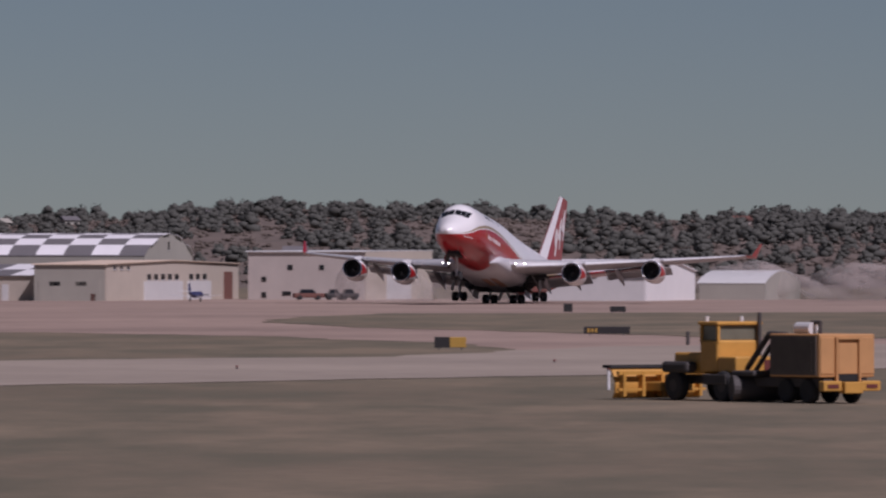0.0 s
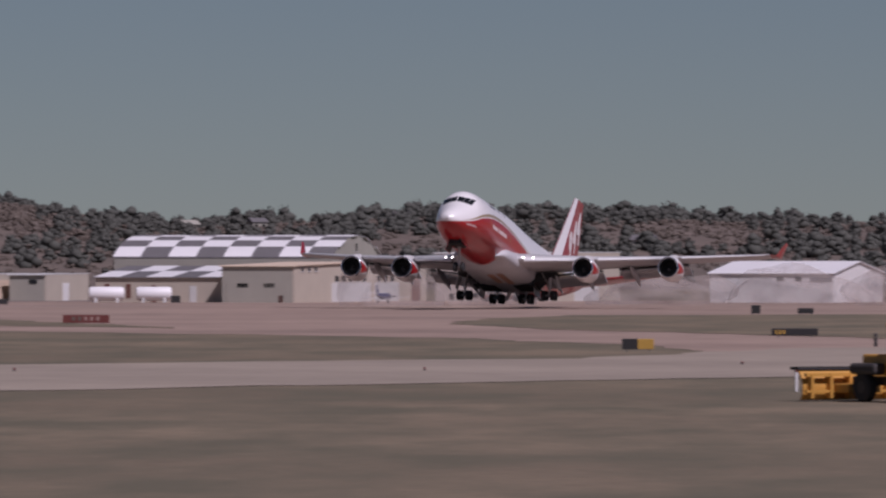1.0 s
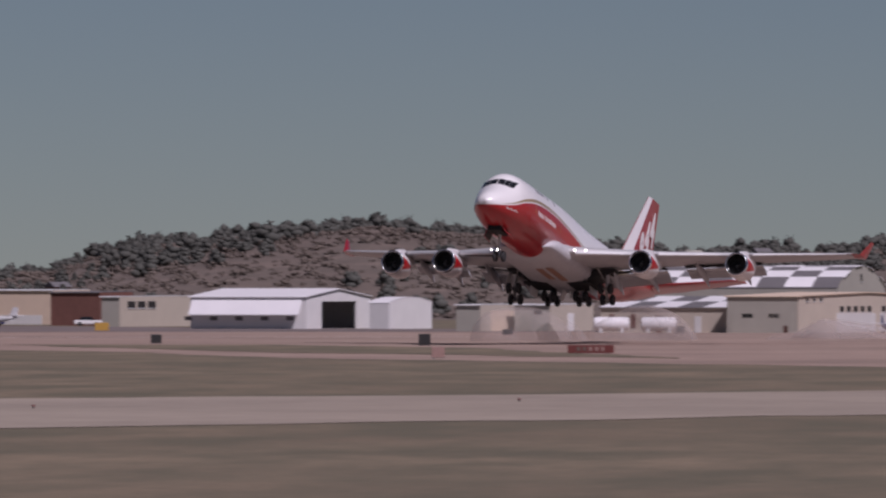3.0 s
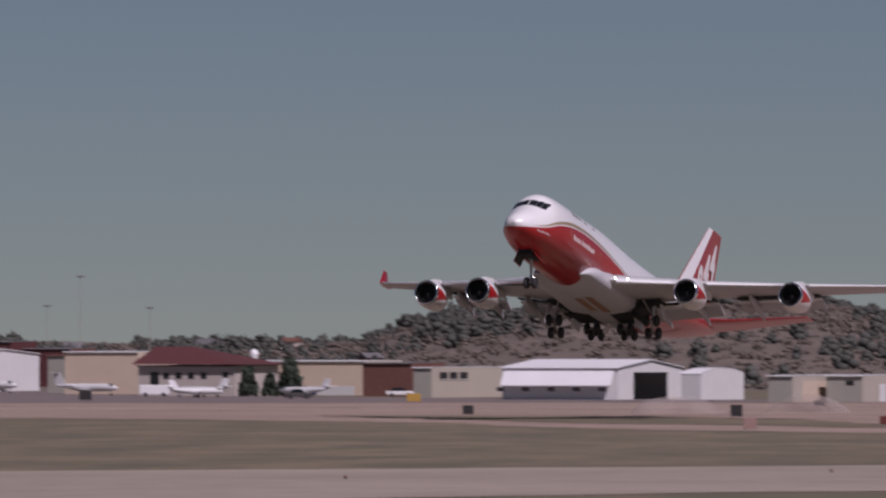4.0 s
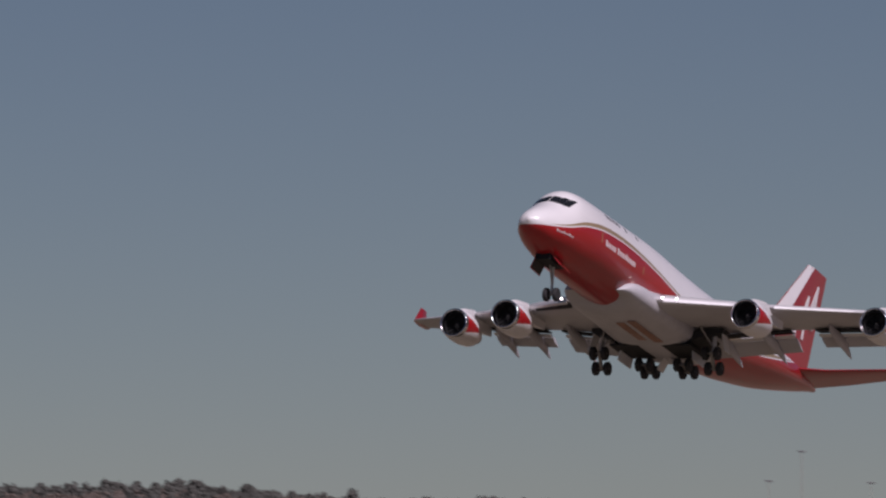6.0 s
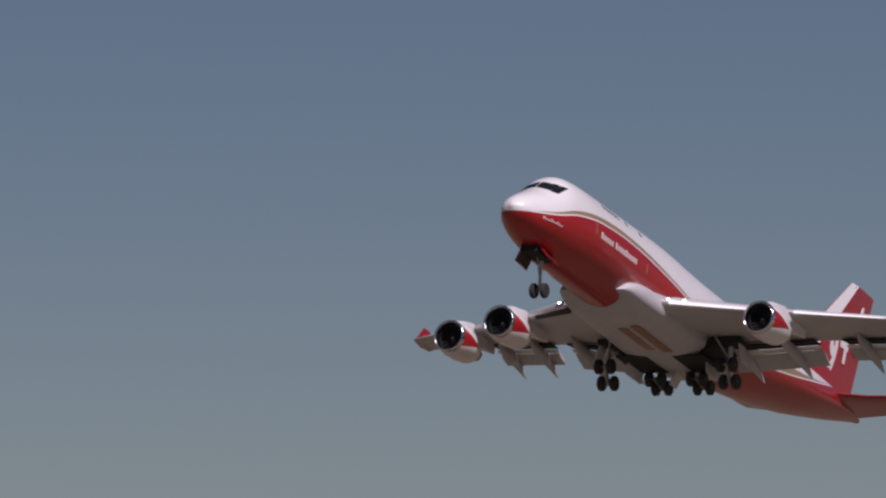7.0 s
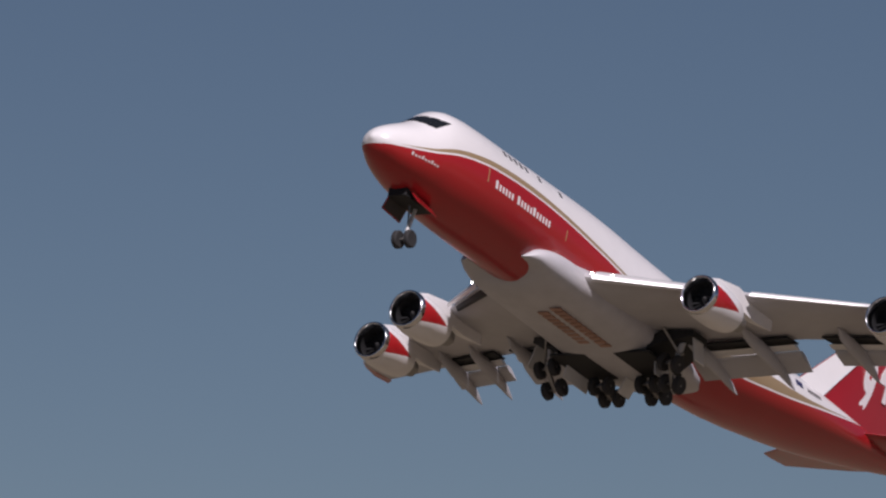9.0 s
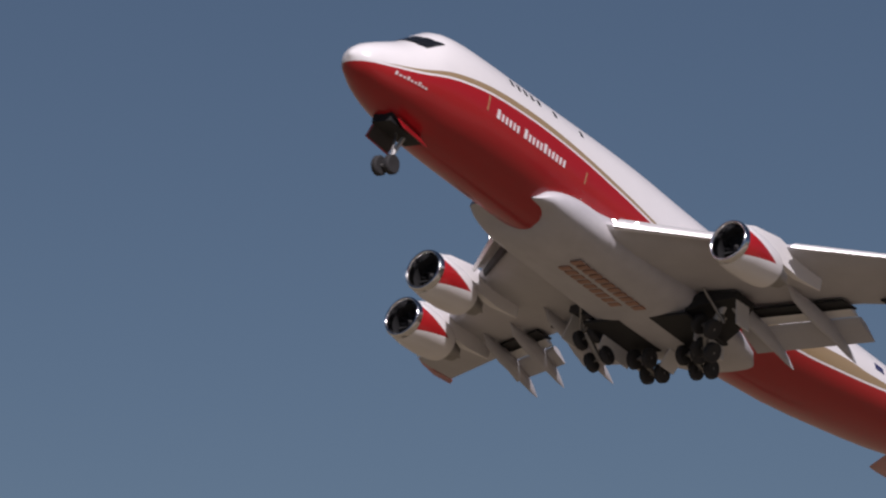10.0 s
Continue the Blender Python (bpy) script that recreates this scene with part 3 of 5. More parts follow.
        part("gear_door", box(-0.7, -0.05, -1.2, 0.7, 0.05, 0, bevel=0.03, m=pose(-34.2, 0.35 * sd, 1.5, 25 * sd, 0, 0)), OFFWHITE, jet, "open body wheel well door")
        # closed black slab paints the shade inside the open well
        part("wheel_well_shade", box(-33.7, 2.5 * sd - 1.4, 1.405, -29.3, 2.5 * sd + 1.4, 1.6, bevel=0.05), DARK, jet, "black slab for the shade in the body wheel well")
        # the wing gear's bay, from the belly's flank out under the wing, its shade a black solid
        part("wheel_well_shade", loft([[(-29.6, 3.5 * sd, 1.75), (-33.9, 3.5 * sd, 1.75), (-33.9, 3.5 * sd, 2.6), (-29.6, 3.5 * sd, 2.6)],
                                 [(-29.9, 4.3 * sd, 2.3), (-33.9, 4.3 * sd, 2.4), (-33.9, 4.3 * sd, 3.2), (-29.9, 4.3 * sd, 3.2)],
                                 [(-30.6, 6.3 * sd, 2.98), (-32.4, 6.3 * sd, 3.05), (-32.4, 6.3 * sd, 3.4), (-30.6, 6.3 * sd, 3.4)]]), DARK, jet, "black solid for the shade in the wing wheel well")
    leg = part("nose_gear_leg", tube((-0.3, 0, -3.0), (0, 0, 0), 0.13), OFFWHITE, jet, "grey nose gear leg", True, 50)
    leg.location = (-6.35, 0, 2.6)
    part("drag_brace", tube((-0.2, 0, -2.2), (1.0, 0, -0.1), 0.07), STEEL, leg)
    for y in (-0.46, 0.46):
        t = part("tyre", wheel_mesh(0.6, 0.4), RUBBER, leg, "black tyre", True, 40)
        t.location = (-0.3, y, -3.0)
    part("axle", tube((-0.3, -0.45, -3.0), (-0.3, 0.45, -3.0), 0.08), STEEL, leg)
    nose_leg = leg
    for y in (-0.85, 0.85):
        door = part("nose_gear_door", box(-1.1, -0.04, -1.1, 1.1, 0.04, 0, bevel=0.03, m=pose(-5.4, y, 2.3, 44 if y > 0 else -20, -4, 0)), RED, jet, "open red nose wheel door")
        # dark sheet paints the shade on the door's inner face
        part("door_inner_shade", box(-1.0, -0.015, -1.0, 1.0, 0.015, -0.1, m=pose(-5.4, y, 2.3, 44 if y > 0 else -20, -4, 0) @ Matrix.Translation((0, -0.06 if y > 0 else 0.06, 0))), GRIME_AND_SHADE, door, "dark sheet for the door's shaded inner face")
    # black block in place of the nose well's inner shade
    part("nose_well_shade", box(-7.1, -0.7, 2.0, -3.9, 0.7, 2.6, bevel=0.05), DARK, jet, "black block for the shade in the nose wheel well")
    for side in (1, -1):
        wing(jet, side)
    cowl = cowl_mat()
    for s, y, z in ((31.3, 20.2, 4.15), (22.7, 11.45, 2.5)):
        engine(jet, s, y, z, cowl)
        engine(jet, s, -y, z, cowl)
    return jet, bogs, nose_leg


jumbo_jet, bogies, nose_leg = jumbo()


# ---- ground ----
def sheet(name, poly, z, material, label, category, ragged=2.2):
    bm = bmesh.new()
    edge = []
    for (xa, ya), (xb, yb) in zip(poly, poly[1:] + poly[:1]):
        n = 1 if ragged == 0 else max(1, int(math.hypot(xb - xa, yb - ya) / 5))
        for k in range(n):
            x, y = xa + (xb - xa) * k / n, ya + (yb - ya) * k / n
            w = noise.noise_vector((x * 0.06, y * 0.06, 1.0)) * ragged + noise.noise_vector((x * 0.31, y * 0.31, 5.0)) * ragged * 0.6
            edge.append((x + w.x, y + w.y * 2.5))
    f = bm.faces.new([bm.verts.new((x, y, z)) for x, y in edge])
    if f.normal.z < 0:
        f.normal_flip()
    bm.normal_update()
    bmesh.ops.triangulate(bm, faces=bm.faces[:])
    ob = part(name, bm, material)
    return tagged(ob, label, category, kind="structure")


sheet("ground", [(-9000, -3000), (9000, -3000), (9000, 9000), (-9000, 9000)], 0.0, GRASS, "flat dry airfield grass", "grass", 0)
sheet("runway", [(260, 640), (120, 640), (34, 655), (12, 640), (5, 617), (3, 648), (-8, 698), (-22, 735), (-42, 765), (-78, 820), (-105, 905), (-155, 962), (-205, 985), (-330, 1060), (-520, 1160),
                 (-700, 1750), (-330, 1800), (-250, 1690), (-210, 1500), (-130, 1380), (-60, 1330), (60, 1300), (300, 1290)], 0.015, RUNWAY, "pinkish concrete runway and apron", "runway")
sheet("apron", [(-40, 1330), (-70, 1292), (-145, 1286), (-209, 1262), (-270, 1255), (-340, 1250), (-520, 1500), (-430, 1830), (-330, 1830), (-250, 1700), (-210, 1510), (-130, 1385)], 0.03, ASPHALT, "dark worn asphalt apron before the hangars", "apron")
sheet("taxiway", [(300, 700), (110, 590), (25, 518), (9, 490), (-22, 447), (-58, 406), (-130, 330), (-190, 400), (-82, 510), (-52, 530), (-27, 552), (-3, 577), (2, 596), (5, 617), (12, 640), (34, 655), (120, 640), (260, 700)], 0.03,
      TAXI, "worn beige concrete taxiway", "taxiway")
sheet("grass_island", [(-18, 873), (-14, 944), (-5, 990), (50, 1018), (300, 1050), (300, 760), (60, 690), (34, 698), (20, 713), (6, 759), (-9, 812)], 0.045, GRASS, "dry grass between runway and taxiway", "grass")
sheet("grass_strip", [(-126, 1000), (-97, 1000), (-71, 952), (-40, 815), (-62, 850), (-84, 880)], 0.045, GRASS, "narrow strip of dry grass", "grass")

sheet("runway_edge_line", [(-330, 1068), (-226, 1106), (-117, 1146), (-60, 1167), (-60, 1170), (-117, 1149.5), (-226, 1109.5), (-330, 1071.5)], 0.05, LINE, "worn white runway edge line", "marking", 0.05)

# ---- hills ----
RIDGE = [(-40, 60), (-8, 70), (-2.8, 74), (-1, 72), (0, 84), (0.6, 90), (1.1, 88), (1.9, 74), (2.8, 66), (3.4, 84), (4.0, 103), (4.8, 107), (5.7, 101), (6.05, 92), (6.4, 79), (6.66, 60), (6.9, 38),
         (7.4, 38), (8.2, 38), (8.9, 42), (10, 50), (11.4, 70), (12.6, 88), (15, 80), (60, 70)]


def hill_z(brg, d):
    rel = lerp(brg, RIDGE)
    crest = 6.55 + rel / 16000 * 2700 - 3.6
    bluff = max(0.0, 1 - abs(brg - 4.9) / 1.6)
    u = min(max((d - 1750) / 850, 0), 1)
    u = u * u * (3 - 2 * u)
    u = u * (1 - bluff) + min(1, 1.9 * max(0, u - 0.12)) * bluff
    z = crest * u
    if d > 2750:
        z -= (d - 2750) * 0.02
    return z + 1.1 * noise.noise((brg * 2.2, d / 130, 3.0)) * u


bm = bmesh.new()
brgs = [-30 + k * 1.0 for k in range(24)] + [-6 + k * 0.1 for k in range(200)] + [14 + k * 1.0 for k in range(30)]
dists = [1700, 1750, 1800, 1860, 1920, 1980, 2050, 2120, 2200, 2280, 2360, 2440, 2520, 2600, 2680, 2760, 2900, 3300]
grid = []
for b in brgs:
    r = radians(b)
    grid.append([bm.verts.new((-math.sin(r) * d, math.cos(r) * d, hill_z(b, d) - (0.4 if d == 1700 else 0))) for d in dists])
for a, c in zip(grid, grid[1:]):
    for i in range(len(dists) - 1):
        bm.faces.new((a[i], a[i + 1], c[i + 1], c[i]))
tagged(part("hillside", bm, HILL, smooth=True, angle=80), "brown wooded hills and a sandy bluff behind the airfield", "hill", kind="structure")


def tree_shape(rng, pine, n=54, tuft=1.0):
    """Trunk and a crown of many small leaf tufts; returns vertices, faces and a material index for each face."""
    V, Fc, M = [], [], []
    for k in range(5):
        a0, a1 = k * math.tau / 5, (k + 1) * math.tau / 5
        i = len(V)
        V += [(0.05 * math.cos(a0), 0.05 * math.sin(a0), 0), (0.05 * math.cos(a1), 0.05 * math.sin(a1), 0), (0.0, 0.0, 0.7)]
        Fc.append((i, i + 1, i + 2))
        M.append(1)
    if n < 100:      # a far tree: a crown of broad uneven clumps with a few tufts standing out
        clumps = 7 if pine else 4
        for k in range(clumps):
            h = 0.12 + 0.78 * (k + rng.uniform(0, 0.7)) / clumps
            w = (0.26 * (1.0 - h) ** 0.7 + 0.02) if pine else 0.34
            a, r = k * 2.4 + rng.uniform(0, 0.8), w * rng.uniform(0.3, 1.0)
            c, sz = Vector((r * math.cos(a), r * math.sin(a), h * 0.92)), rng.uniform(0.17, 0.25) * (1.25 - 0.55 * h)
            clump = bmesh.new()
            bmesh.ops.create_icosphere(clump, subdivisions=1, radius=1)
            i = len(V)
            V += [tuple(c + v.co * sz * rng.uniform(0.7, 1.2)) for v in clump.verts]
            clump.verts.index_update()
            for f in clump.faces:
                Fc.append(tuple(i + v.index for v in f.verts))
                M.append(0)
            clump.free()
    for k in range(n):
        h = rng.uniform(0.12, 1.0)
        w = (0.34 * (1.02 - h) ** 0.7 + 0.05) if pine else 0.42 * math.sqrt(max(0.03, 1 - ((h - 0.6) / 0.46) ** 2))
        a, r = rng.uniform(0, math.tau), w * math.sqrt(rng.uniform(0.3, 1))
        c = Vector((r * math.cos(a), r * math.sin(a), h * (0.95 if pine else 0.9)))
        sz = rng.uniform(0.07, 0.13) * tuft
        i = len(V)
        for _ in range(4):
            V.append(tuple(c + Vector((rng.uniform(-1, 1), rng.uniform(-1, 1), rng.uniform(-1.3, 1.3))) * sz))
        Fc += [(i, i + 1, i + 2), (i, i + 2, i + 3)]
        M += [0] * 2
    return np.array(V), np.array(Fc), M


def wood(name, label, spots, pine, leaf, seed):
    rng = random.Random(seed)
    shapes = [tree_shape(rng, pine, 12 if pine else 6, 1.1) for _ in range(8)]
    V, Fc, M, off = [], [], [], 0
    for x, y, z, h in spots:
        v, f, m = shapes[rng.randrange(8)]
        a = rng.uniform(0, math.tau)
        wd = h * (rng.uniform(1.1, 1.9) if pine else rng.uniform(1.8, 3.6))
        rot = np.array([[math.cos(a) * wd, -math.sin(a) * wd, 0], [math.sin(a) * wd, math.cos(a) * wd, 0], [0, 0, h]])
        V.append(v @ rot.T + (x, y, z))
        Fc.append(f + off)
        M += m
        off += len(v)
    me = bpy.data.meshes.new(name)
    V, Fc = np.concatenate(V), np.concatenate(Fc)
    me.from_pydata(V.tolist(), [], Fc.tolist())
    me.materials.append(leaf)
    me.materials.append(BARK)
    me.polygons.foreach_set("material_index", M)
    me.polygons.foreach_set("use_smooth", [True] * len(M))
    return tagged(new(name, me), label, "trees", kind="stuff")


rng = random.Random(5)
pines, scrubs = [], []
while len(pines) < 3400 or len(scrubs) < 10000:
    b, d = rng.uniform(-5, 14.5), 1790 + 960 * math.sqrt(rng.uniform(0, 1))
    r = radians(b)
    p = (-math.sin(r) * d, math.cos(r) * d, hill_z(b, d) - 0.2)
    thick = noise.noise((b * 1.1, d / 220, 8.0))
    if rng.random() < (0.2 if 3.4 < b < 6.2 and d < 2560 else 0.42) + 1.5 * thick and len(pines) < 3400:
        pines.append((*p, rng.uniform(2.3, 4.4) * (1.4 if rng.random() < 0.16 else 1) * (0.75 if b > 6.6 else 1)))
    elif len(scrubs) < 10000 and (3.0 < b < 6.5 or rng.random() < 0.4):
        scrubs.append((*p, rng.uniform(0.7, 1.7)))
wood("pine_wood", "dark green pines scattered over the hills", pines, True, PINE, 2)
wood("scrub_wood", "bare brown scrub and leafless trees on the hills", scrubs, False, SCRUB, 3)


# ---- houses on the hill ----
def house(x, y, z, w, d, h, wall, roof, rz):
    t = thing("house", "small pale house among hillside trees", "house", pose(x, y, z - 0.5, 0, 0, rz), "houses on the hill")
    part("wall", box(-w / 2, -d / 2, 0, w / 2, d / 2, h), wall, t)
    bm = loft([[(-w / 2 - 0.3, -d / 2 - 0.4, h), (-w / 2 - 0.3, 0, h + d * 0.28), (-w / 2 - 0.3, d / 2 + 0.4, h)], [(w / 2 + 0.3, -d / 2 - 0.4, h), (w / 2 + 0.3, 0, h + d * 0.28), (w / 2 + 0.3, d / 2 + 0.4, h)]])
    part("roof", bm, roof, t)
    for k in (-1, 1):
        part("window", box(k * w / 4 - 0.5, -d / 2 - 0.06, h * 0.4, k * w / 4 + 0.5, -d / 2 + 0.02, h * 0.75), GLASSY, t)


for k in range(13):
    b, d = rng.uniform(-3.2, 12.5), rng.uniform(2050, 2500)
    if 3.2 < b < 6.6:
        b += 3.6
    r = radians(b)
    house(-math.sin(r) * d, math.cos(r) * d, hill_z(b, d), rng.uniform(4, 6.5), rng.uniform(4, 5.5), rng.uniform(1.9, 2.6), rng.choice([GREYWALL, GREYWALL, STUCCO, BRICKRED]), rng.choice([GREYROOF, GREYROOF, BRICKRED, GREYWALL]), rng.uniform(-40, 40))

# ---- airport buildings: local x towards the apron, y away along the runway; the corner nearest the camera at the origin ----
RZ = -16.62


def shed(name, label, x, y, L, W, H, rise=0.0, roof="gable", wall=BEIGE, end=None, top=WHITEROOF, opening=None, doors=(), windows=(), side_windows=(), z0=-0.1):
    """A building of wall slabs: long wall facing -y, end wall facing +x. On some, wall and end are a shaded and a lit
    copy of one siding. opening: (y0, y1, z1) cut through the end wall.
    """
    t = thing(name, label, "building", pose(x, y, 0, 0, 0, RZ), "airport buildings")
    th = 0.25
    end = end or wall
    part("wall", box(-L, 0, z0, 0 - th - 0.003, th, H), wall, t)
    part("wall", box(-L, W - th, z0, 0 - th - 0.003, W, H), wall, t)
    part("wall", box(-L - th, 0, z0, -L - 0.003, W, H), wall, t)
    if opening:
        y0, y1, z1 = opening
        bm = box(-th, 0, z0, 0, y0, H)
        box(-th, y1, z0, 0, W, H, bm=bm)
        box(-th, y0, z1, 0, y1, H, bm=bm)
        part("end_wall", bm, end, t)
        part("floor_slab", box(-L + 0.1, th, z0, -th, W - th, 0.05), GREYROOF, t)
    else:
        part("end_wall", box(-th, 0, z0, 0, W, H), end, t)
    n = 16
    def arc(k):
        yy = W * k / n
        if roof == "arch":
            return yy, H + rise * math.sin(math.pi * k / n) ** 0.8
        if roof == "gable":
            return yy, H + rise * (1 - abs(2 * k / n - 1))
        return yy, H + rise * k / n
    pts = [arc(k) for k in range(n + 1)]
    if rise > 0.05:
        g = [(yy, zz) for yy, zz in pts]
        for xx in (-0.002, -L - th + 0.25):
            part("gable", loft([[(xx - 0.22, a, b) for a, b in [(0, H + 0.002)] + g + [(W, H + 0.002)]], [(xx, a, b) for a, b in [(0, H + 0.002)] + g + [(W, H + 0.002)]]]), end, t)
    o = 0.3 if roof != "arch" else 0.06
    outer = [(pts[0][0] - o, pts[0][1] + 0.02)] + [(a, b + 0.12) for a, b in pts] + [(pts[-1][0] + o, pts[-1][1] + 0.02)]
    inner = [(pts[-1][0] + o, pts[-1][1] - 0.06)] + [(a, b + 0.01) for a, b in reversed(pts)] + [(pts[0][0] - o, pts[0][1] - 0.06)]
    part("roof", loft([[(-L - th - 0.3, a, b) for a, b in outer + inner], [(0.3 if roof == "gable" else 0.03, a, b) for a, b in outer + inner]]), top, t, smooth=roof == "arch", angle=25)
    for a, b, za, zb, mt in doors:      # on the end wall
        part("door", box(-0.05, a, za, 0.08, b, zb, bevel=0.02), mt, t)
    for a, b, za, zb in windows:
        w = part("window", box(-0.05, a, za, 0.06, b, zb), GLASSY, t)
        part("window_frame", box(0.0, a - 0.1, za - 0.12, 0.1, b + 0.1, za - 0.005), OFFWHITE, w)
    for a, b, za, zb, mt in side_windows:    # on the long wall, a, b metres left of the corner
        part("window" if mt is GLASSY else "door", box(-b, -0.06, za, -a, 0.05, zb), mt, t)
    return t


shed("office_block", "pale grey two-storey hangar block with small windows", -11, 1294, 17.5, 33, 6.9, 0.1, "flat", STUCCO, BEIGE, OFFWHITE,
     side_windows=[(11.0, 11.8, 4.3, 5.0, GLASSY), (6.3, 7.0, 4.3, 5.0, GLASSY), (15.0, 15.7, 2.6, 3.3, GLASSY), (15.0, 15.7, 0.3, 1.1, GLASSY), (11.3, 12.6, 0.6, 1.2, GLASSY)], doors=[(10, 22, 0, 5.2, OFFWHITE)])
hangar = shed("checkered_hangar", "old arched hangar with a grey and white checkered roof", -44, 1334, 34, 22.4, 6.3, 3.2, "arch", GREYWALL, GREYWALL, GREYROOF, windows=[(10.8, 11.5, 7.2, 8.4)])
# roof checks
for i in range(8):
    for j in range(8):
        if (i + j) % 2 == 0:
            rr = []
            for k in range(5):
                q = (j + k / 4) / 8
                zz = 6.3 + 3.2 * math.sin(math.pi * q) ** 0.8 + 0.12
                rr.append([(-34.4 + 4.34 * i, 22.4 * q, zz + 0.03), (-34.4 + 4.34 * (i + 1), 22.4 * q, zz + 0.03), (-34.4 + 4.34 * (i + 1), 22.4 * q, zz - 0.04), (-34.4 + 4.34 * i, 22.4 * q, zz - 0.04)])
            part("roof_panel", loft(rr), WHITEROOF, hangar, "white roof check")
annex = shed("hangar_annex", "low annex with a checkered lean-to roof", -57, 1269, 19, 14, 3.5, 1.5, "lean", BEIGE, BEIGE, GREYROOF,
             side_windows=[(10.2, 10.9, 0, 2.4, BRICKRED), (14.0, 14.7, 0.6, 2.6, BRICKRED), (17.2, 17.9, 0.6, 2.6, BRICKRED), (4.2, 5.2, 0, 2.3, OFFWHITE)])
for i in range(5):
    for j in range(2):
        if (i + j) % 2 == 0:
            a0, a1 = 7.0 * j, 7.0 * (j + 1)
            z_ = lambda q: 3.5 + 1.5 * q / 14 + 0.12
            part("roof_panel", loft([[(-19.4 + 3.9 * i, q, z_(q) + 0.03), (-15.5 + 3.9 * i, q, z_(q) + 0.03), (-15.5 + 3.9 * i, q, z_(q) - 0.04), (-19.4 + 3.9 * i, q, z_(q) - 0.04)] for q in (a0 - (0.3 if j == 0 else 0), a1)]), WHITEROOF, annex, "white roof check")
# bay hangar and beige sheds: long walls in a shaded copy of the beige
shed("bay_hangar", "long beige hangar with wide doors and a row of windows", -47, 1262, 10.4, 60, 5.1, 0.5, "gable", GREYWALL, BEIGE, TAN,
     windows=[(18 + k * 3.1, 19.6 + k * 3.1, 2.9, 3.7) for k in range(5)] + [(37 + k * 3.1, 38.6 + k * 3.1, 2.9, 3.7) for k in range(3)] + [(3 + k * 3, 4.2 + k * 3, 4.4, 4.9) for k in range(3)],
     doors=[(16.5, 34, 0, 2.7, OFFWHITE), (36, 47, 0, 2.7, OFFWHITE), (53, 57, 0, 4, BRICKRED)],
     side_windows=[(0.9, 10.0, 0, 2.9, GREYWALL), (6.8, 8.4, 2.1, 2.7, GLASSY), (2.9, 4.5, 2.1, 2.7, GLASSY), (1.6, 2.3, 0, 1.0, BRICKRED)])
shed("beige_shed", "low beige hangar row with pale doors", -84.6, 1307, 5.4, 18, 3.8, 0.1, "flat", GREYWALL, BEIGE, OFFWHITE, doors=[(7, 9.5, 0, 2.6, WHITEWALL)], side_windows=[(1.4, 2.6, 2.5, 3.1, GLASSY)])
shed("beige_shed", "low beige hangar row with pale doors", -94.2, 1300, 3.6, 22, 3.8, 0.1, "flat", GREYWALL, BEIGE, OFFWHITE, doors=[(4, 16, 0, 3.0, TAN)])
w_ = shed("white_hangar", "white hangar with an open dark doorway", -126.3, 1373, 18.8, 27, 4.9, 1.2, "gable", WHITEWALL, WHITEWALL, WHITEROOF, opening=(6.5, 21, 4.2),
     side_windows=[(2.0 + k * 4.2, 3.2 + k * 4.2, 1.3, 1.9, GREYROOF) for k in range(5)])
part("lean_to_roof", loft([[(x_, -0.01, 4.55), (x_, -1.5, 2.25), (x_, -1.5, 2.1), (x_, -0.01, 4.4)] for x_ in (-18.8, -0.6)]), WHITEROOF, w_, "sloping white skirt roof")
# long wall in a shaded copy of the lit white end
shed("white_shed", "small white shed with an arched roof", -113.6, 1374, 3.0, 18, 4.0, 0.8, "arch", OFFWHITE, WHITEWALL, WHITEROOF)
# the office's narrow side wall is its beige with shade put in
shed("beige_office", "beige office building with dark windows", -163, 1446, 3.0, 29.6, 4.8, 0.1, "flat", GREYWALL, BEIGE, OFFWHITE, windows=[(3 + k * 4.2, 6.2 + k * 4.2, 3.0, 4.1) for k in range(3)])
shed("brick_block", "dark brown flat-roofed brick building", -171, 1487, 8.6, 14, 5.5, 0.1, "flat", BRICKRED, BRICKRED, GREYROOF, windows=[(3, 6, 1, 3)])
shed("long_tan_hall", "long tan flat-roofed hall", -184, 1530, 24.2, 16, 5.8, 0.1, "flat", TAN, TAN, OFFWHITE, side_windows=[(2, 20, 0, 1.6, OFFWHITE)])
t_ = shed("red_roof_terminal", "pale terminal building with a dark red hip roof", -203, 1505, 17.6, 18, 5.0, 0.1, "flat", STUCCO, STUCCO, REDROOF, side_windows=[(1.2, 2.2, 2.0, 4.0, GLASSY), (14, 15.6, 1.6, 4.0, GLASSY)] + [(5.2 + 2.3 * k, 6.3 + 2.3 * k, 2.9, 3.9, GLASSY) for k in range(4)])
part("hip_roof", loft([[(-18.8, -0.9, 5.3), (1, -0.9, 5.3), (1, 19, 5.3), (-18.8, 19, 5.3)], [(-18.3, 8, 8.3), (-12.0, 8, 8.3), (-12.0, 10, 8.3), (-18.3, 10, 8.3)]]), REDROOF, t_, "dark red tiled hip roof")
shed("tan_box_hangar", "tall tan flat-roofed aircraft hall", -229, 1571, 14, 16, 7.4, 0.1, "flat", TAN, TAN, OFFWHITE)
shed("grey_box_hangar", "plain grey flat-roofed aircraft hall", -243, 1612, 9, 16, 6.8, 0.1, "flat", GREYWALL, GREYWALL, BRICKRED)
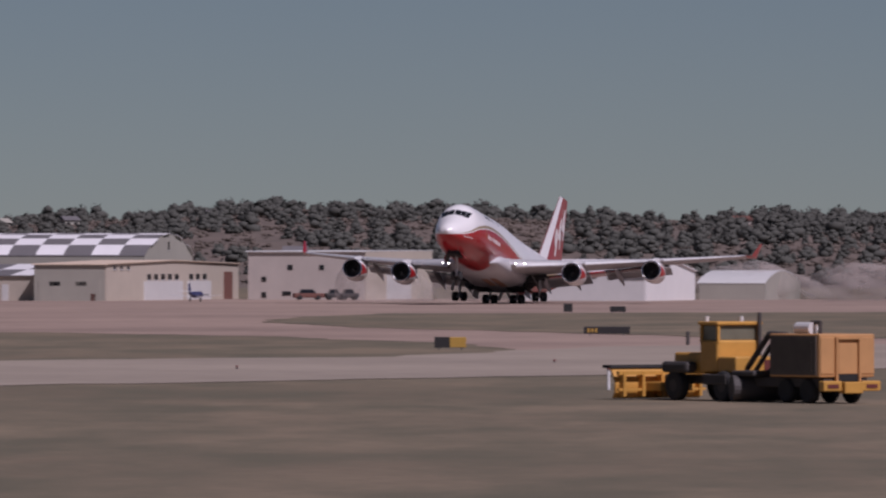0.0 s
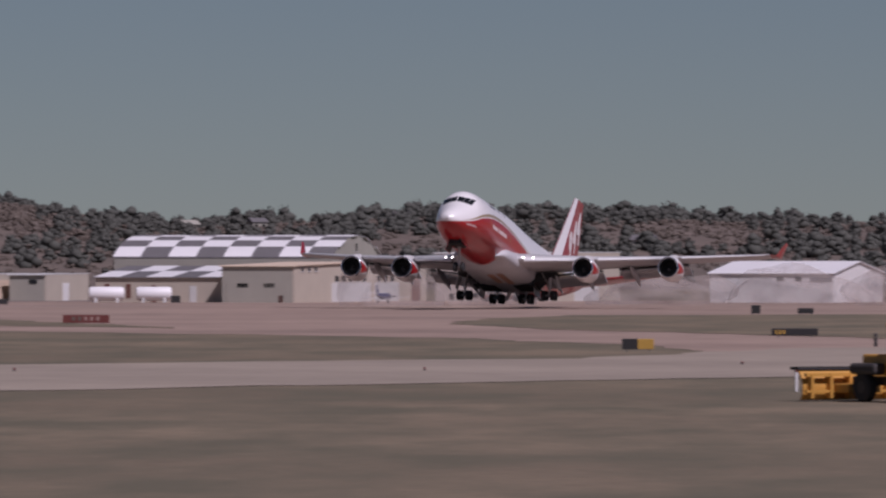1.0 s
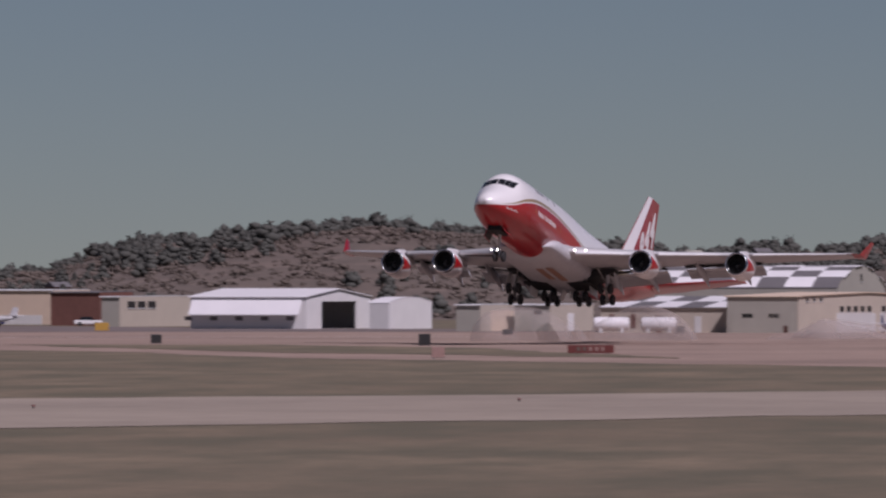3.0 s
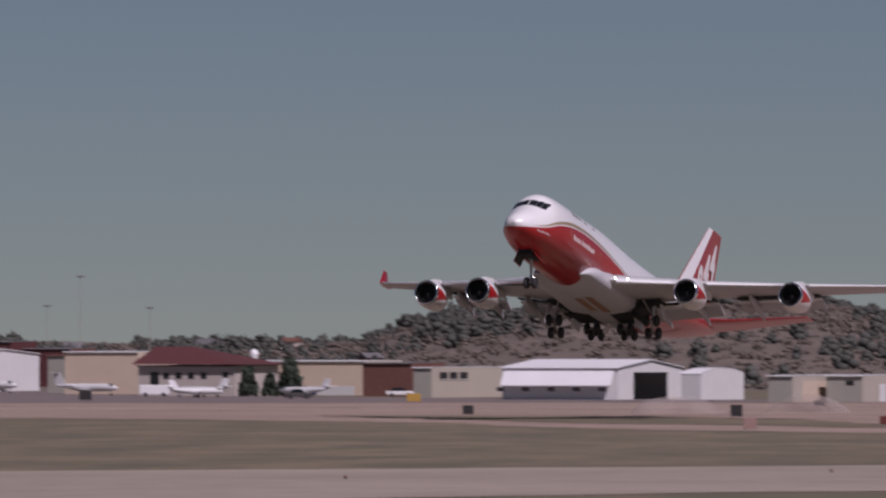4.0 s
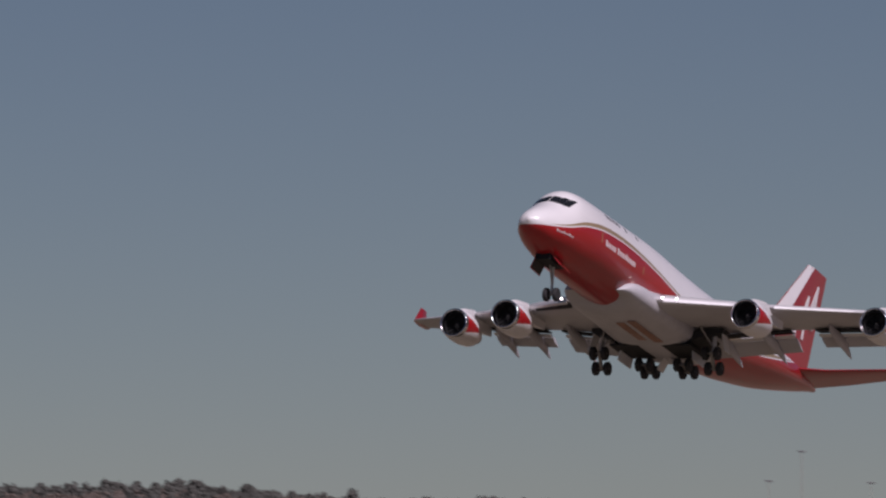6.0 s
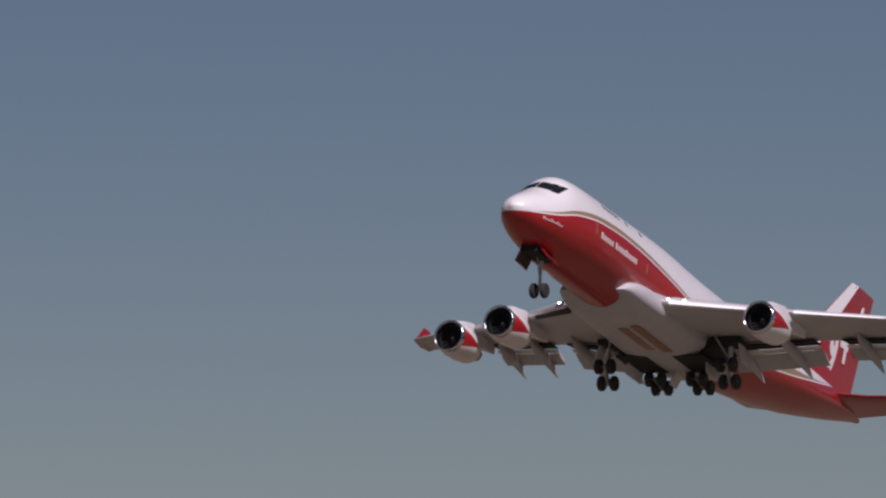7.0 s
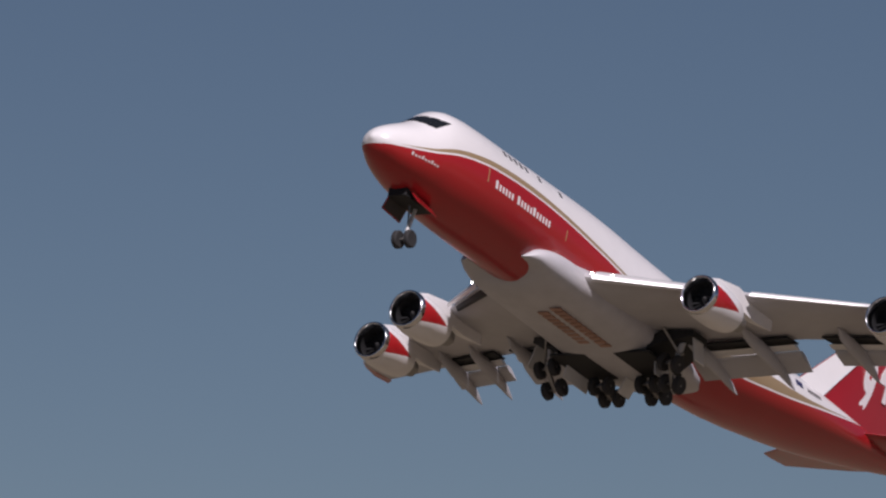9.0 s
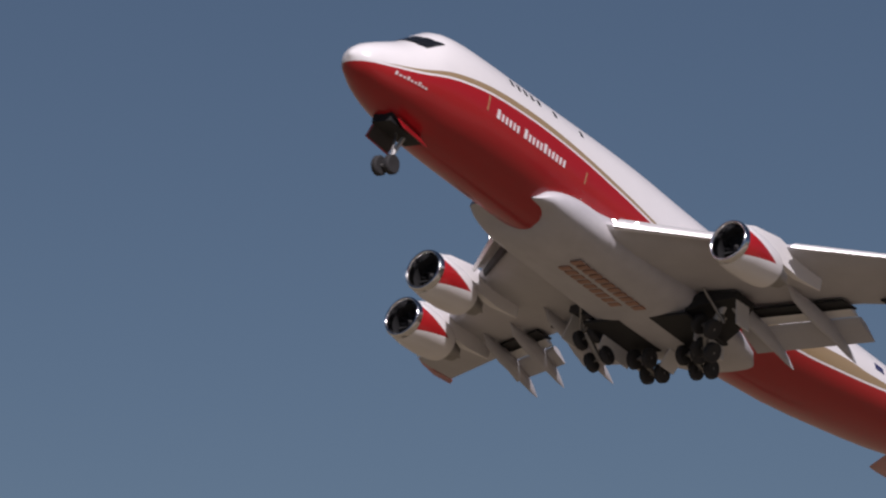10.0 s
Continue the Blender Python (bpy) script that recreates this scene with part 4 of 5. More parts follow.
shed("large_white_hangar", "large white hangar with grey roller doors", -280, 1695, 41.7, 32, 7.1, 0.9, "gable", WHITEWALL, WHITEWALL, WHITEROOF, windows=[(6, 9, 3.4, 4.2)],
     side_windows=[(1.3, 6.2, 0.5, 5.0, GREYROOF), (28.8, 33.4, 1.2, 5.2, GREYROOF), (0, 41.6, 6.7, 6.95, GREYROOF)])
shed("far_grey_hangar", "wide grey hangar with a dark blue band", -382, 2010, 118, 30, 11.8, 0.2, "flat", OFFWHITE, WHITEWALL, OFFWHITE, side_windows=[(2, 26, 4.5, 7.4, NAVY), (30, 75, 5.4, 6.0, GREYROOF)])
# end wall in lit white, long wall in its shaded copy
shed("sunlit_hangar", "white hangar with a shallow white roof", 28.3, 1262, 17.7, 26.5, 4.1, 1.6, "gable", OFFWHITE, WHITEWALL, WHITEROOF,
     side_windows=[(4.6, 5.5, 3.0, 3.6, GLASSY), (7.2, 8.2, 3.1, 3.6, GLASSY), (0.2, 3.4, 2.9, 3.5, GREYROOF)])
shed("quonset_hut", "grey quonset hut with a pale curved roof", 46, 1290, 9.5, 20, 2.4, 1.7, "arch", GREYWALL, GREYWALL, OFFWHITE)
shed("far_brick_block", "dark red brick tower block behind the hangars", -293, 1830, 8, 12, 9.6, 0.1, "flat", REDROOF, REDROOF, GREYROOF)
shed("far_brick_block", "low dark red brick block behind the hangars", -281, 1832, 11, 12, 8.2, 0.1, "flat", REDROOF, BRICKRED, GREYROOF)
d_ = thing("radar_dome", "small white dome on the hall's flat roof", "dome", pose(-204.5, 1541, 5.95))
bm = bmesh.new()
bmesh.ops.create_uvsphere(bm, u_segments=16, v_segments=10, radius=0.75)
bm.transform(Matrix.Translation((0, 0, 1.2)))
part("dome_shell", bm, WHITEROOF, d_, smooth=True)
part("dome_base", tube((0, 0, 0), (0, 0, 0.7), 0.55, seg=14), OFFWHITE, d_)
c_ = thing("aircraft_canopy", "long white open-sided aircraft canopy", "canopy", pose(-296, 1612, 0, 0, 0, RZ))
part("canopy_roof", box(-64, 0, 3.8, 0, 14, 4.8, bevel=0.15), WHITEROOF, c_, "white canopy roof")
for k in range(9):
    for yy in (0.4, 13.6):
        part("post", box(-63.5 + 7.8 * k, yy - 0.1, 0, -63.3 + 7.8 * k, yy + 0.1, 3.8), OFFWHITE, c_)


# ---- small things on the field ----
def sign(x, y, w, h, face, legs=2):
    t = thing("airfield_sign", {SIGNBLACK: "low black airfield sign panel on short legs", SIGNPINK: "faded pinkish grey airfield sign panel on short legs", SIGNRED: "low dark red airfield sign panel on short legs", SIGNYELLOW: "yellow and black airfield sign on short legs"}[face],
              "sign", pose(x, y, 0.04, 0, 0, math.degrees(math.atan2(-x, y)) * 1.0), "airfield signs")
    part("panel", box(-w / 2, -0.12, 0.14, w / 2, 0.12, h, bevel=0.03), face, t)
    for k in (-1, 1):
        part("leg", tube((k * w * 0.36, 0, -0.05), (k * w * 0.36, 0, 0.2), 0.05, seg=8), STEEL, t)
    if face is SIGNYELLOW and w > 2:
        part("black_half", box(-w / 2 - 0.01, -0.14, 0.13, -0.02, 0.14, h + 0.01), SIGNBLACK, t)
    if face is SIGNRED and w > 2:
        for k in range(5):
            part("letter_bar", box(-w * 0.3 + k * w * 0.13, -0.14, h * 0.4, -w * 0.3 + k * w * 0.13 + w * 0.07, -0.10, h * 0.8), OLIVE if k < 2 else SIGNPINK, t)
    if face is SIGNBLACK and w > 2.5:
        for k in range(3):
            part("letter_bar", box(-w * 0.42 + k * 0.3, -0.14, h * 0.35, -w * 0.42 + k * 0.3 + 0.18, -0.11, h * 0.8), SIGNYELLOW, t)


for s_ in ((13.8, 998, 1.0, 1.06, SIGNBLACK), (19.3, 998, 1.75, 0.75, SIGNBLACK), (13.1, 722.6, 3.7, 0.72, SIGNBLACK), (0.5, 616.5, 2.16, 0.85, SIGNYELLOW), (-51.7, 857.5, 4.4, 0.91, SIGNRED), (-62, 1231, 1.3, 1.08, SIGNBLACK),
           (-82.6, 1188, 1.4, 0.82, SIGNBLACK), (-108.9, 1001.8, 1.2, 1.13, SIGNBLACK), (-76.2, 967.4, 1.27, 1.39, SIGNBLACK), (-62.1, 803.8, 1.16, 1.11, SIGNPINK), (-147.5, 1285, 2.0, 1.29, SIGNYELLOW),
           (-183.6, 971.5, 2.78, 1.24, SIGNBLACK), (-163, 994.4, 1.39, 1.26, SIGNYELLOW), (-201.5, 1328, 1.85, 1.5, SIGNBLACK)):
    sign(*s_)

for x, y in ((-73.2, 1262), (-66.6, 1262.5)):
    t = thing("fuel_tank", "white horizontal fuel tank on a pale cradle", "tank", pose(x, y, 0, 0, 0, 3), "fuel tanks")
    part("shell", loft([[(xx, r * math.cos(k * math.tau / 20), 1.25 + r * math.sin(k * math.tau / 20)) for k in range(20)] for xx, r in ((-2.5, 0.5), (-2.4, 0.85), (-2.1, 0.98), (2.1, 0.98), (2.4, 0.85), (2.5, 0.5))]), WHITEROOF, t, smooth=True)
    for k in (-1.5, 1.5):
        part("cradle", box(k - 0.2, -0.8, 0, k + 0.2, 0.8, 0.75), OFFWHITE, t)

for brg_, z_top in ((8.87, 17.4), (8.66, 23.6), (8.22, 17.0)):
    r = radians(brg_)
    t = thing("light_mast", "tall thin floodlight mast", "light mast", pose(-math.sin(r) * 1900, math.cos(r) * 1900, 0), "floodlight masts")
    part("pole", tube((0, 0, 0), (0, 0, z_top), 0.12, 0.06, seg=10), GREYWALL, t)
    part("lamp_head", box(-0.8, -0.3, z_top - 0.3, 0.8, 0.3, z_top, bevel=0.06), GREYROOF, t, "dark lamp head")

for x, y, h in ((-197.9, 1484, 4.6), (-194.4, 1484.5, 3.7), (-191.1, 1485, 5.9)):
    rg = random.Random(int(h * 10))
    v, f, m = tree_shape(rg, True, 700, 1.25)
    t = thing("conifer", "dark green conifer beside the terminal", "tree", pose(x, y, 0), "conifers")
    part("trunk", tube((0, 0, -0.1), (0, 0, h * 0.7), h * 0.035, h * 0.01, seg=8), BARK, t)
    me = bpy.data.meshes.new("crown")
    me.from_pydata((v * (h * 0.95, h * 0.95, h)).tolist(), [], [tuple(q) for q, k in zip(f.tolist(), m) if k == 0])
    me.materials.append(CONIFER)
    new("crown", me).parent = t


def small_plane(x, y, rz, L, tail, label, prop=False, body=None):
    t = thing("parked_plane", label, "airplane", pose(x, y, 0.02, 0, 0, rz), "parked planes")
    r = L * 0.055
    zc = L * 0.115
    prof = ((0, 0.05, 0), (0.03, 0.45, -0.1), (0.1, 0.85, 0), (0.2, 1, 0.05), (0.6, 1, 0.05), (0.8, 0.65, 0.25), (1.0, 0.12, 0.6))
    part("fuselage", loft([[(-u * L, r * q * math.cos(k * math.tau / 16), zc + r * dz + r * q * math.sin(k * math.tau / 16)) for k in range(16)] for u, q, dz in prof]), body or OFFWHITE, t, smooth=True)
    for sd in (1, -1):
        w = L * 0.47
        part("wing", loft([[(-L * 0.42, sd * r * 0.5, zc - r * 0.7), (-L * 0.5, sd * r * 0.5, zc - r * 0.55), (-L * 0.6, sd * r * 0.5, zc - r * 0.7), (-L * 0.5, sd * r * 0.5, zc - r * 0.82)],
                           [(-L * 0.52, sd * w, zc - r * 0.1), (-L * 0.56, sd * w, zc), (-L * 0.6, sd * w, zc - r * 0.1), (-L * 0.56, sd * w, zc - r * 0.16)]]), WHITE, t)
        tz = zc + L * (0.2 if not prop else 0.06)
        part("tailplane", loft([[(-L * 0.93, 0, tz), (-L * 0.97, 0, tz + 0.08), (-L * 1.03, 0, tz)], [(-L * 1.0, sd * L * 0.17, tz + 0.1), (-L * 1.02, sd * L * 0.17, tz + 0.14), (-L * 1.05, sd * L * 0.17, tz + 0.1)]]), WHITE, t)
        if not prop:
            n_ = part("engine", spin_x([(0, r * 0.3), (-0.1, r * 0.42), (-L * 0.1, r * 0.44), (-L * 0.16, r * 0.28)], seg=14, cap=True), WHITE, t, smooth=True)
            n_.location = (-L * 0.66, sd * r * 1.45, zc + r * 0.55)
    part("fin", loft([[(-L * 0.82, -0.08, zc + r * 0.6), (-L * 1.0, -0.03, zc + r * 0.7), (-L * 1.0, 0.03, zc + r * 0.7), (-L * 0.82, 0.08, zc + r * 0.6)],
                      [(-L * 0.93, -0.05, zc + L * 0.2), (-L * 1.03, -0.02, zc + L * 0.2), (-L * 1.03, 0.02, zc + L * 0.2), (-L * 0.93, 0.05, zc + L * 0.2)]]), tail, t, "painted tail fin")
    for u, w in ((0.12, 0), (0.52, 0.09), (0.52, -0.09)):
        part("gear_leg", tube((-u * L, w * L, 0.2), (-u * L, w * L, zc - r * 0.6), 0.06, seg=6), STEEL, t)
        wl = part("tyre", wheel_mesh(0.24, 0.16), RUBBER, t)
        wl.location = (-u * L, w * L, 0.24)
    part("cockpit_window", loft([[(-u * L, r * q * math.cos(a), zc + r * dz + r * q * math.sin(a)) for a in (radians(25), radians(60), radians(90), radians(120), radians(155))] for u, q, dz in ((0.085, 0.86, 0.06), (0.13, 1.0, 0.06))], closed=False), GLASSY, t)
    if prop:
        part("propeller", box(0.0, -0.9, zc - 0.06, 0.06, 0.9, zc + 0.06), DARK, t)


small_plane(-33.2, 1247, 78, 8.0, NAVY, "navy parked light aircraft with white wings", True, NAVY)
small_plane(-288.6, 1722, -10, 14, WHITE, "white business jet parked on the apron")
small_plane(-294, 1664, -12, 12, WHITE, "white business jet parked on the apron")
small_plane(-292, 1470, -20, 15, NAVY, "parked jet with a navy tail")
small_plane(-255, 1600, -15, 13, WHITE, "white business jet parked on the apron")
small_plane(-196, 1440, 25, 9, WHITE, "white parked light aircraft", True)


small_plane(-254, 1380, -18, 15, GREEN, "dark green parked jet with a green tail", False, GREEN)
small_plane(-271, 1425, -16, 15, GREEN, "dark green parked jet with a green tail", False, GREEN)
small_plane(-302, 1480, -150, 15, NAVY, "parked jet with a navy tail")
small_plane(-206, 1452, 160, 10, WHITE, "white parked light aircraft", True)
small_plane(-187, 1440, 150, 10, WHITE, "white parked light aircraft", True)
small_plane(-222, 1500, -20, 12, OFFWHITE, "white business jet parked on the apron")


def vehicle(x, y, rz, L, body, label, van=False):
    t = thing("parked_vehicle", label, "vehicle", pose(x, y, 0.02, 0, 0, rz), "parked vehicles")
    hh = 1.9 if van else 0.95
    part("body", box(-L / 2, -0.85, 0.3, L / 2, 0.85, hh, bevel=0.12), body, t)
    if not van:
        part("cabin", loft([[(-L * 0.32, -0.78, hh - 0.03), (L * 0.25, -0.78, hh - 0.03), (L * 0.25, 0.78, hh - 0.03), (-L * 0.32, 0.78, hh - 0.03)], [(-L * 0.24, -0.65, hh + 0.55), (L * 0.12, -0.65, hh + 0.55), (L * 0.12, 0.65, hh + 0.55), (-L * 0.24, 0.65, hh + 0.55)]]), GLASSY, t)
    else:
        part("windscreen", box(L / 2 - 0.3, -0.7, 1.1, L / 2 + 0.02, 0.7, 1.7), GLASSY, t)
    for u in (-0.3, 0.3):
        for w in (-0.8, 0.8):
            wl = part("tyre", wheel_mesh(0.34, 0.22), RUBBER, t)
            wl.location = (u * L, w, 0.34)


for v_ in ((-19.2, 1290, 10, 4.4, BRICKRED, "dark maroon car parked beside a hangar"), (-15.5, 1290, 10, 2.6, GRIME_AND_SHADE, "small dark parked car on the apron"), (-13.4, 1290, 15, 2.6, GRIME_AND_SHADE, "small dark parked car on the apron"),
           (-274, 1690, -10, 6.5, WHITE, "white parked service truck", True), (-178.8, 1400, 5, 4.2, GRIME_AND_SHADE, "small dark parked car on the apron"), (-171, 1470, 5, 4.5, WHITE, "white parked car on the apron"),
           (-187, 1470, 5, 4.5, NAVY, "dark blue car parked on the apron"), (-213, 1480, 5, 5, WHITE, "white parked van on the apron", True), (-240, 1580, 5, 6, WHITE, "white parked van on the apron", True)):
    vehicle(*v_)


# ---- the snow plough ----
def plough():
    t = thing("snow_plough", "yellow airport snow plough with a towed orange engine box", "snow plough", pose(13.0, 403, 0.0, 0, 0, 124))   # x forward
    part("chassis", box(-2.2, -0.55, 0.75, 4.6, 0.55, 1.15, bevel=0.05), GRIME_AND_SHADE, t, "greasy black chassis")
    for x in (-0.9, 2.8):
        for y in (-1.15, 1.15):
            w = part("tyre", wheel_mesh(0.68, 0.5), RUBBER, t, "large black tyre", True, 40)
            w.location = (x, y, 0.68)
            part("hub", tube((x, y - 0.24, 0.68), (x, y + 0.24, 0.68), 0.3, seg=14), GRIME_AND_SHADE, t)
    cab = part("cab", box(-0.35, -1.2, 1.3, 1.0, 1.2, 2.72, bevel=0.1), YELLOW, t, "yellow cab")
    part("cab_window", box(-0.25, -1.1, 2.7, 0.9, 1.1, 3.4, bevel=0.05), CABGLASS, cab)
    part("cab_roof", box(-0.42, -1.25, 3.38, 1.1, 1.25, 3.55, bevel=0.06), YELLOW, cab)
    for x in (-0.3, 0.95):
        for y in (-1.12, 1.12):
            part("cab_pillar", box(x - 0.06, y - 0.06, 2.6, x + 0.06, y + 0.06, 3.45), YELLOW, cab)
    for x, y in ((0.8, -0.95), (0.8, 0.95), (-0.1, -0.3)):
        part("beacon", tube((x, y, 3.55), (x, y, 3.78), 0.09, seg=10), OFFWHITE, cab, "roof beacon")
    for y in (-1.6, 1.6):
        part("mirror", box(1.3, y - 0.08, 2.5, 1.4, y + 0.08, 3.1, bevel=0.03), GRIME_AND_SHADE, cab)
    part("hood", box(1.0, -0.9, 1.2, 3.4, 0.9, 2.15, bevel=0.1), YELLOW, t, "yellow bonnet")
    part("rear_deck", box(-1.75, -1.2, 1.3, -0.36, 1.2, 2.0, bevel=0.08), YELLOW, t)
    part("marker_plate", box(-1.78, -0.75, 1.4, -1.74, -0.35, 1.85), SIGNRED, t, "red marker plate")
    part("exhaust_stack", tube((-0.5, -1.0, 1.9), (-0.5, -1.0, 3.95), 0.09, seg=10), GRIME_AND_SHADE, t, "black exhaust stack")
    for a_, b_, r_ in (((-4.6, 0.5, 2.95), (-3.3, 0.5, 3.0), 0.16), ((-3.3, 0.5, 3.0), (-1.6, 0.6, 1.3), 0.13), ((-3.9, 0.5, 2.95), (-2.3, 0.6, 1.25), 0.11), ((-4.6, -0.5, 2.95), (-1.8, -0.6, 1.3), 0.13)):
        part("hydraulic_arm", tube(a_, b_, r_, seg=8), GRIME_AND_SHADE, t, "dark hydraulic arm")
    # thin black plate paints the shade of an opening under the box
    part("rear_opening_shade", box(-8.46, -0.55, 0.98, -8.4, 0.55, 1.3), DARK, t, "black plate for the shade in the rear opening")
    eb = part("engine_box", box(-8.4, -1.5, 1.15, -4.7, 1.5, 3.05, bevel=0.06), ORANGE, t, "orange engine housing")
    # the box's shaded side put in as a dark panel colour, slats too
    part("side_grille", box(-8.2, 1.49, 1.25, -4.8, 1.55, 2.95), OLIVE, eb, "olive side panel, darkened as the box's shaded side")
    for k in range(7):
        part("grille_slat", box(-7.9, 1.54, 1.4 + 0.21 * k, -5.0, 1.58, 1.48 + 0.21 * k), OLIVE, eb)
    for y in (-0.62, 0.62):
        part("rear_rail", box(-8.54, y - 0.05, 0.6, -8.4, y + 0.05, 2.9), ORANGE, eb)
    part("rear_rail", box(-8.54, -0.62, 2.82, -8.42, 0.62, 2.9), ORANGE, eb)
    part("rear_door", box(-8.47, -0.5, 1.3, -8.38, 0.5, 2.65, bevel=0.02), ORANGE, eb)
    for y in (-1.1, 1.1):
        part("rear_panel", box(-8.44, y - 0.36, 1.3, -8.38, y + 0.36, 2.9, bevel=0.02), ORANGE, eb)
    for x, y in ((-7.2, -1.15), (-7.2, 1.15), (-5.6, 1.15), (-5.6, -1.15)):
        w = part("tyre", wheel_mesh(0.55, 0.4), RUBBER, t, "black trailer tyre", True, 40)
        w.location = (x, y, 0.55)
    part("trailer_frame", box(-8.3, -1.2, 0.7, -2.0, 1.2, 1.13, bevel=0.05), GRIME_AND_SHADE, t)
    for y in (-1.05, 1.05):
        part("rear_bumper", box(-8.8, y - 0.5, 0.55, -8.4, y + 0.5, 1.0, bevel=0.05), YELLOW, t, "yellow rear bumper")
        part("tail_lamp", box(-8.83, y - 0.3, 0.68, -8.79, y + 0.3, 0.85), SIGNRED, t)
    part("rear_step", box(-8.95, -0.5, 0.45, -8.45, 0.5, 0.95, bevel=0.04), YELLOW, t)
    part("fuel_tank", tube((-5.2, 0.3, 3.28), (-6.3, 0.3, 3.28), 0.27, seg=14), OFFWHITE, eb, "pale drum")
    part("air_pipe", tube((-6.7, 0.2, 3.0), (-6.7, 0.2, 3.6), 0.09, seg=8, bm=tube((-6.7, 0.2, 3.55), (-6.1, 0.2, 3.55), 0.09, seg=8)), GRIME_AND_SHADE, eb)
    part("broom", tube((-3.9, -1.7, 0.62), (-2.4, 1.9, 0.62), 0.58, seg=20), GRIME_AND_SHADE, t, "worn dark sweeper broom")
    part("broom_hood", box(-3.9, 0.6, 1.15, -2.2, 1.8, 1.4, bevel=0.08), GRIME_AND_SHADE, t)
    part("fender", box(1.6, 0.85, 1.25, 3.6, 1.5, 1.75, bevel=0.15), GRIME_AND_SHADE, t, "dark wheel fender")
    part("side_box", box(-1.3, 1.1, 0.75, 0.4, 1.45, 1.2, bevel=0.04), GRIME_AND_SHADE, t)
    rr = []
    for y in (-2.4, -0.8, 0.8, 2.4):
        rr.append([(6.0, y, 0.08), (5.85, y, 0.35), (5.82, y, 0.8), (6.05, y, 1.25), (6.25, y, 1.45), (6.3, y, 1.41), (6.12, y, 1.18), (5.9, y, 0.78), (5.93, y, 0.36), (6.08, y, 0.06)])
    blade = part("plough_blade", loft(rr), YELLOW, t, "yellow curved plough blade", True, 40)
    for y in (-2.1, -1.05, 0, 1.05, 2.1):
        part("blade_rib", box(5.5, y - 0.07, 0.15, 5.92, y + 0.07, 1.25), YELLOW, blade)
    part("blade_beam", box(5.55, -2.4, 1.12, 5.75, 2.4, 1.28), YELLOW, blade)
    part("blade_beam", box(5.55, -2.4, 0.4, 5.7, 2.4, 0.52), YELLOW, blade)
    part("blade_flap", box(6.1, -2.4, 1.42, 6.7, 2.5, 1.56), RUBBER, blade, "black rubber deflector")
    part("push_frame", box(4.4, -0.9, 0.4, 5.6, 0.9, 0.8, bevel=0.04), YELLOW, t)
    return t


plough()
for x, y in ((-11.7, 513.6), (6.7, 543), (-58.7, 479.4), (-34.8, 510), (-97.9, 601.4)):
    t = thing("taxiway_light", "small dark taxiway edge light on a stake", "light", pose(x, y, 0.03), "taxiway lights")
    part("stake", tube((0, 0, -0.05), (0, 0, 0.1), 0.06, seg=8), GRIME_AND_SHADE, t)
    part("lens", tube((0, 0, 0.1), (0, 0, 0.2), 0.1, 0.06, seg=10), SIGNRED, t, "dark red lens")
t = thing("marker_post", "thin white marker post in the grass", "post", pose(8.0, 436.6, 0))
part("post_body", tube((0, 0, 0), (0, 0, 0.95), 0.07, 0.06, seg=10), WHITE, t)
part("post_cap", tube((0, 0, 0.95), (0, 0, 1.1), 0.09, 0.07, seg=10), SIGNRED, t, "red cap")


# ---- what moves ----
def jet_pose(x, y, z, heading, pitch, roll):
    """The jet's pose; x, y, z is the middle of its wing box."""
    h, p = radians(heading), radians(pitch)
    f = Vector((-math.sin(h) * math.cos(p), -math.cos(h) * math.cos(p), math.sin(p)))
    l = Vector((math.cos(h), -math.sin(h), 0))
    m = Matrix((f, l, f.cross(l))).transposed().to_4x4() @ Matrix.Rotation(radians(roll), 4, "X")
    return Matrix.Translation((x, y, z)) @ m @ Matrix.Translation((30, 0, -4))


FLIGHT = [  # seconds, place, heading, pitch, roll
    (0.0, 7.3, 1189.6, 4.6, 13.4, 8.6, -0.4), (0.5, -4.0, 1153.5, 4.9, 13.2, 9.6, -0.3), (1.0, -15.4, 1117.5, 5.3, 13.0, 10.4, -0.2), (1.5, -26.8, 1081.8, 5.9, 12.8, 10.8, -0.2),
    (2.0, -38.2, 1046.0, 6.7, 12.65, 11.1, -0.1), (2.2, -42.7, 1031.6, 7.1, 12.6, 11.2, -0.2), (3.3, -72.7, 1004.4, 10.4, 12.5, 12.1, -0.5), (3.5, -77.3, 988.3, 11.2, 12.5, 12.2, -0.6),
    (4.0, -88.8, 948.0, 13.4, 12.7, 12.5, -0.5), (4.5, -100.4, 910.4, 15.9, 12.75, 12.95, -0.65), (5.0, -111.8, 868.8, 18.7, 12.7, 13.6, -0.8), (5.5, -123.9, 831.2, 22.1, 12.65, 14.1, -0.7),
    (7.0, -152.3, 711.9, 33.2, 12.7, 15.9, -0.1), (7.5, -164.6, 672.2, 38.1, 12.7, 16.5, -0.1), (8.0, -178.4, 633.7, 42.2, 12.7, 17.15, -0.25), (8.5, -191.5, 598.0, 47.9, 12.7, 17.85, -0.2),
    (9.0, -204.2, 561.8, 54.0, 12.7, 18.6, -0.2), (9.5, -215.6, 524.1, 60.9, 12.7, 19.5, -0.3), (10.0, -227.3, 484.5, 68.2, 12.7, 20.35, 0.0)]


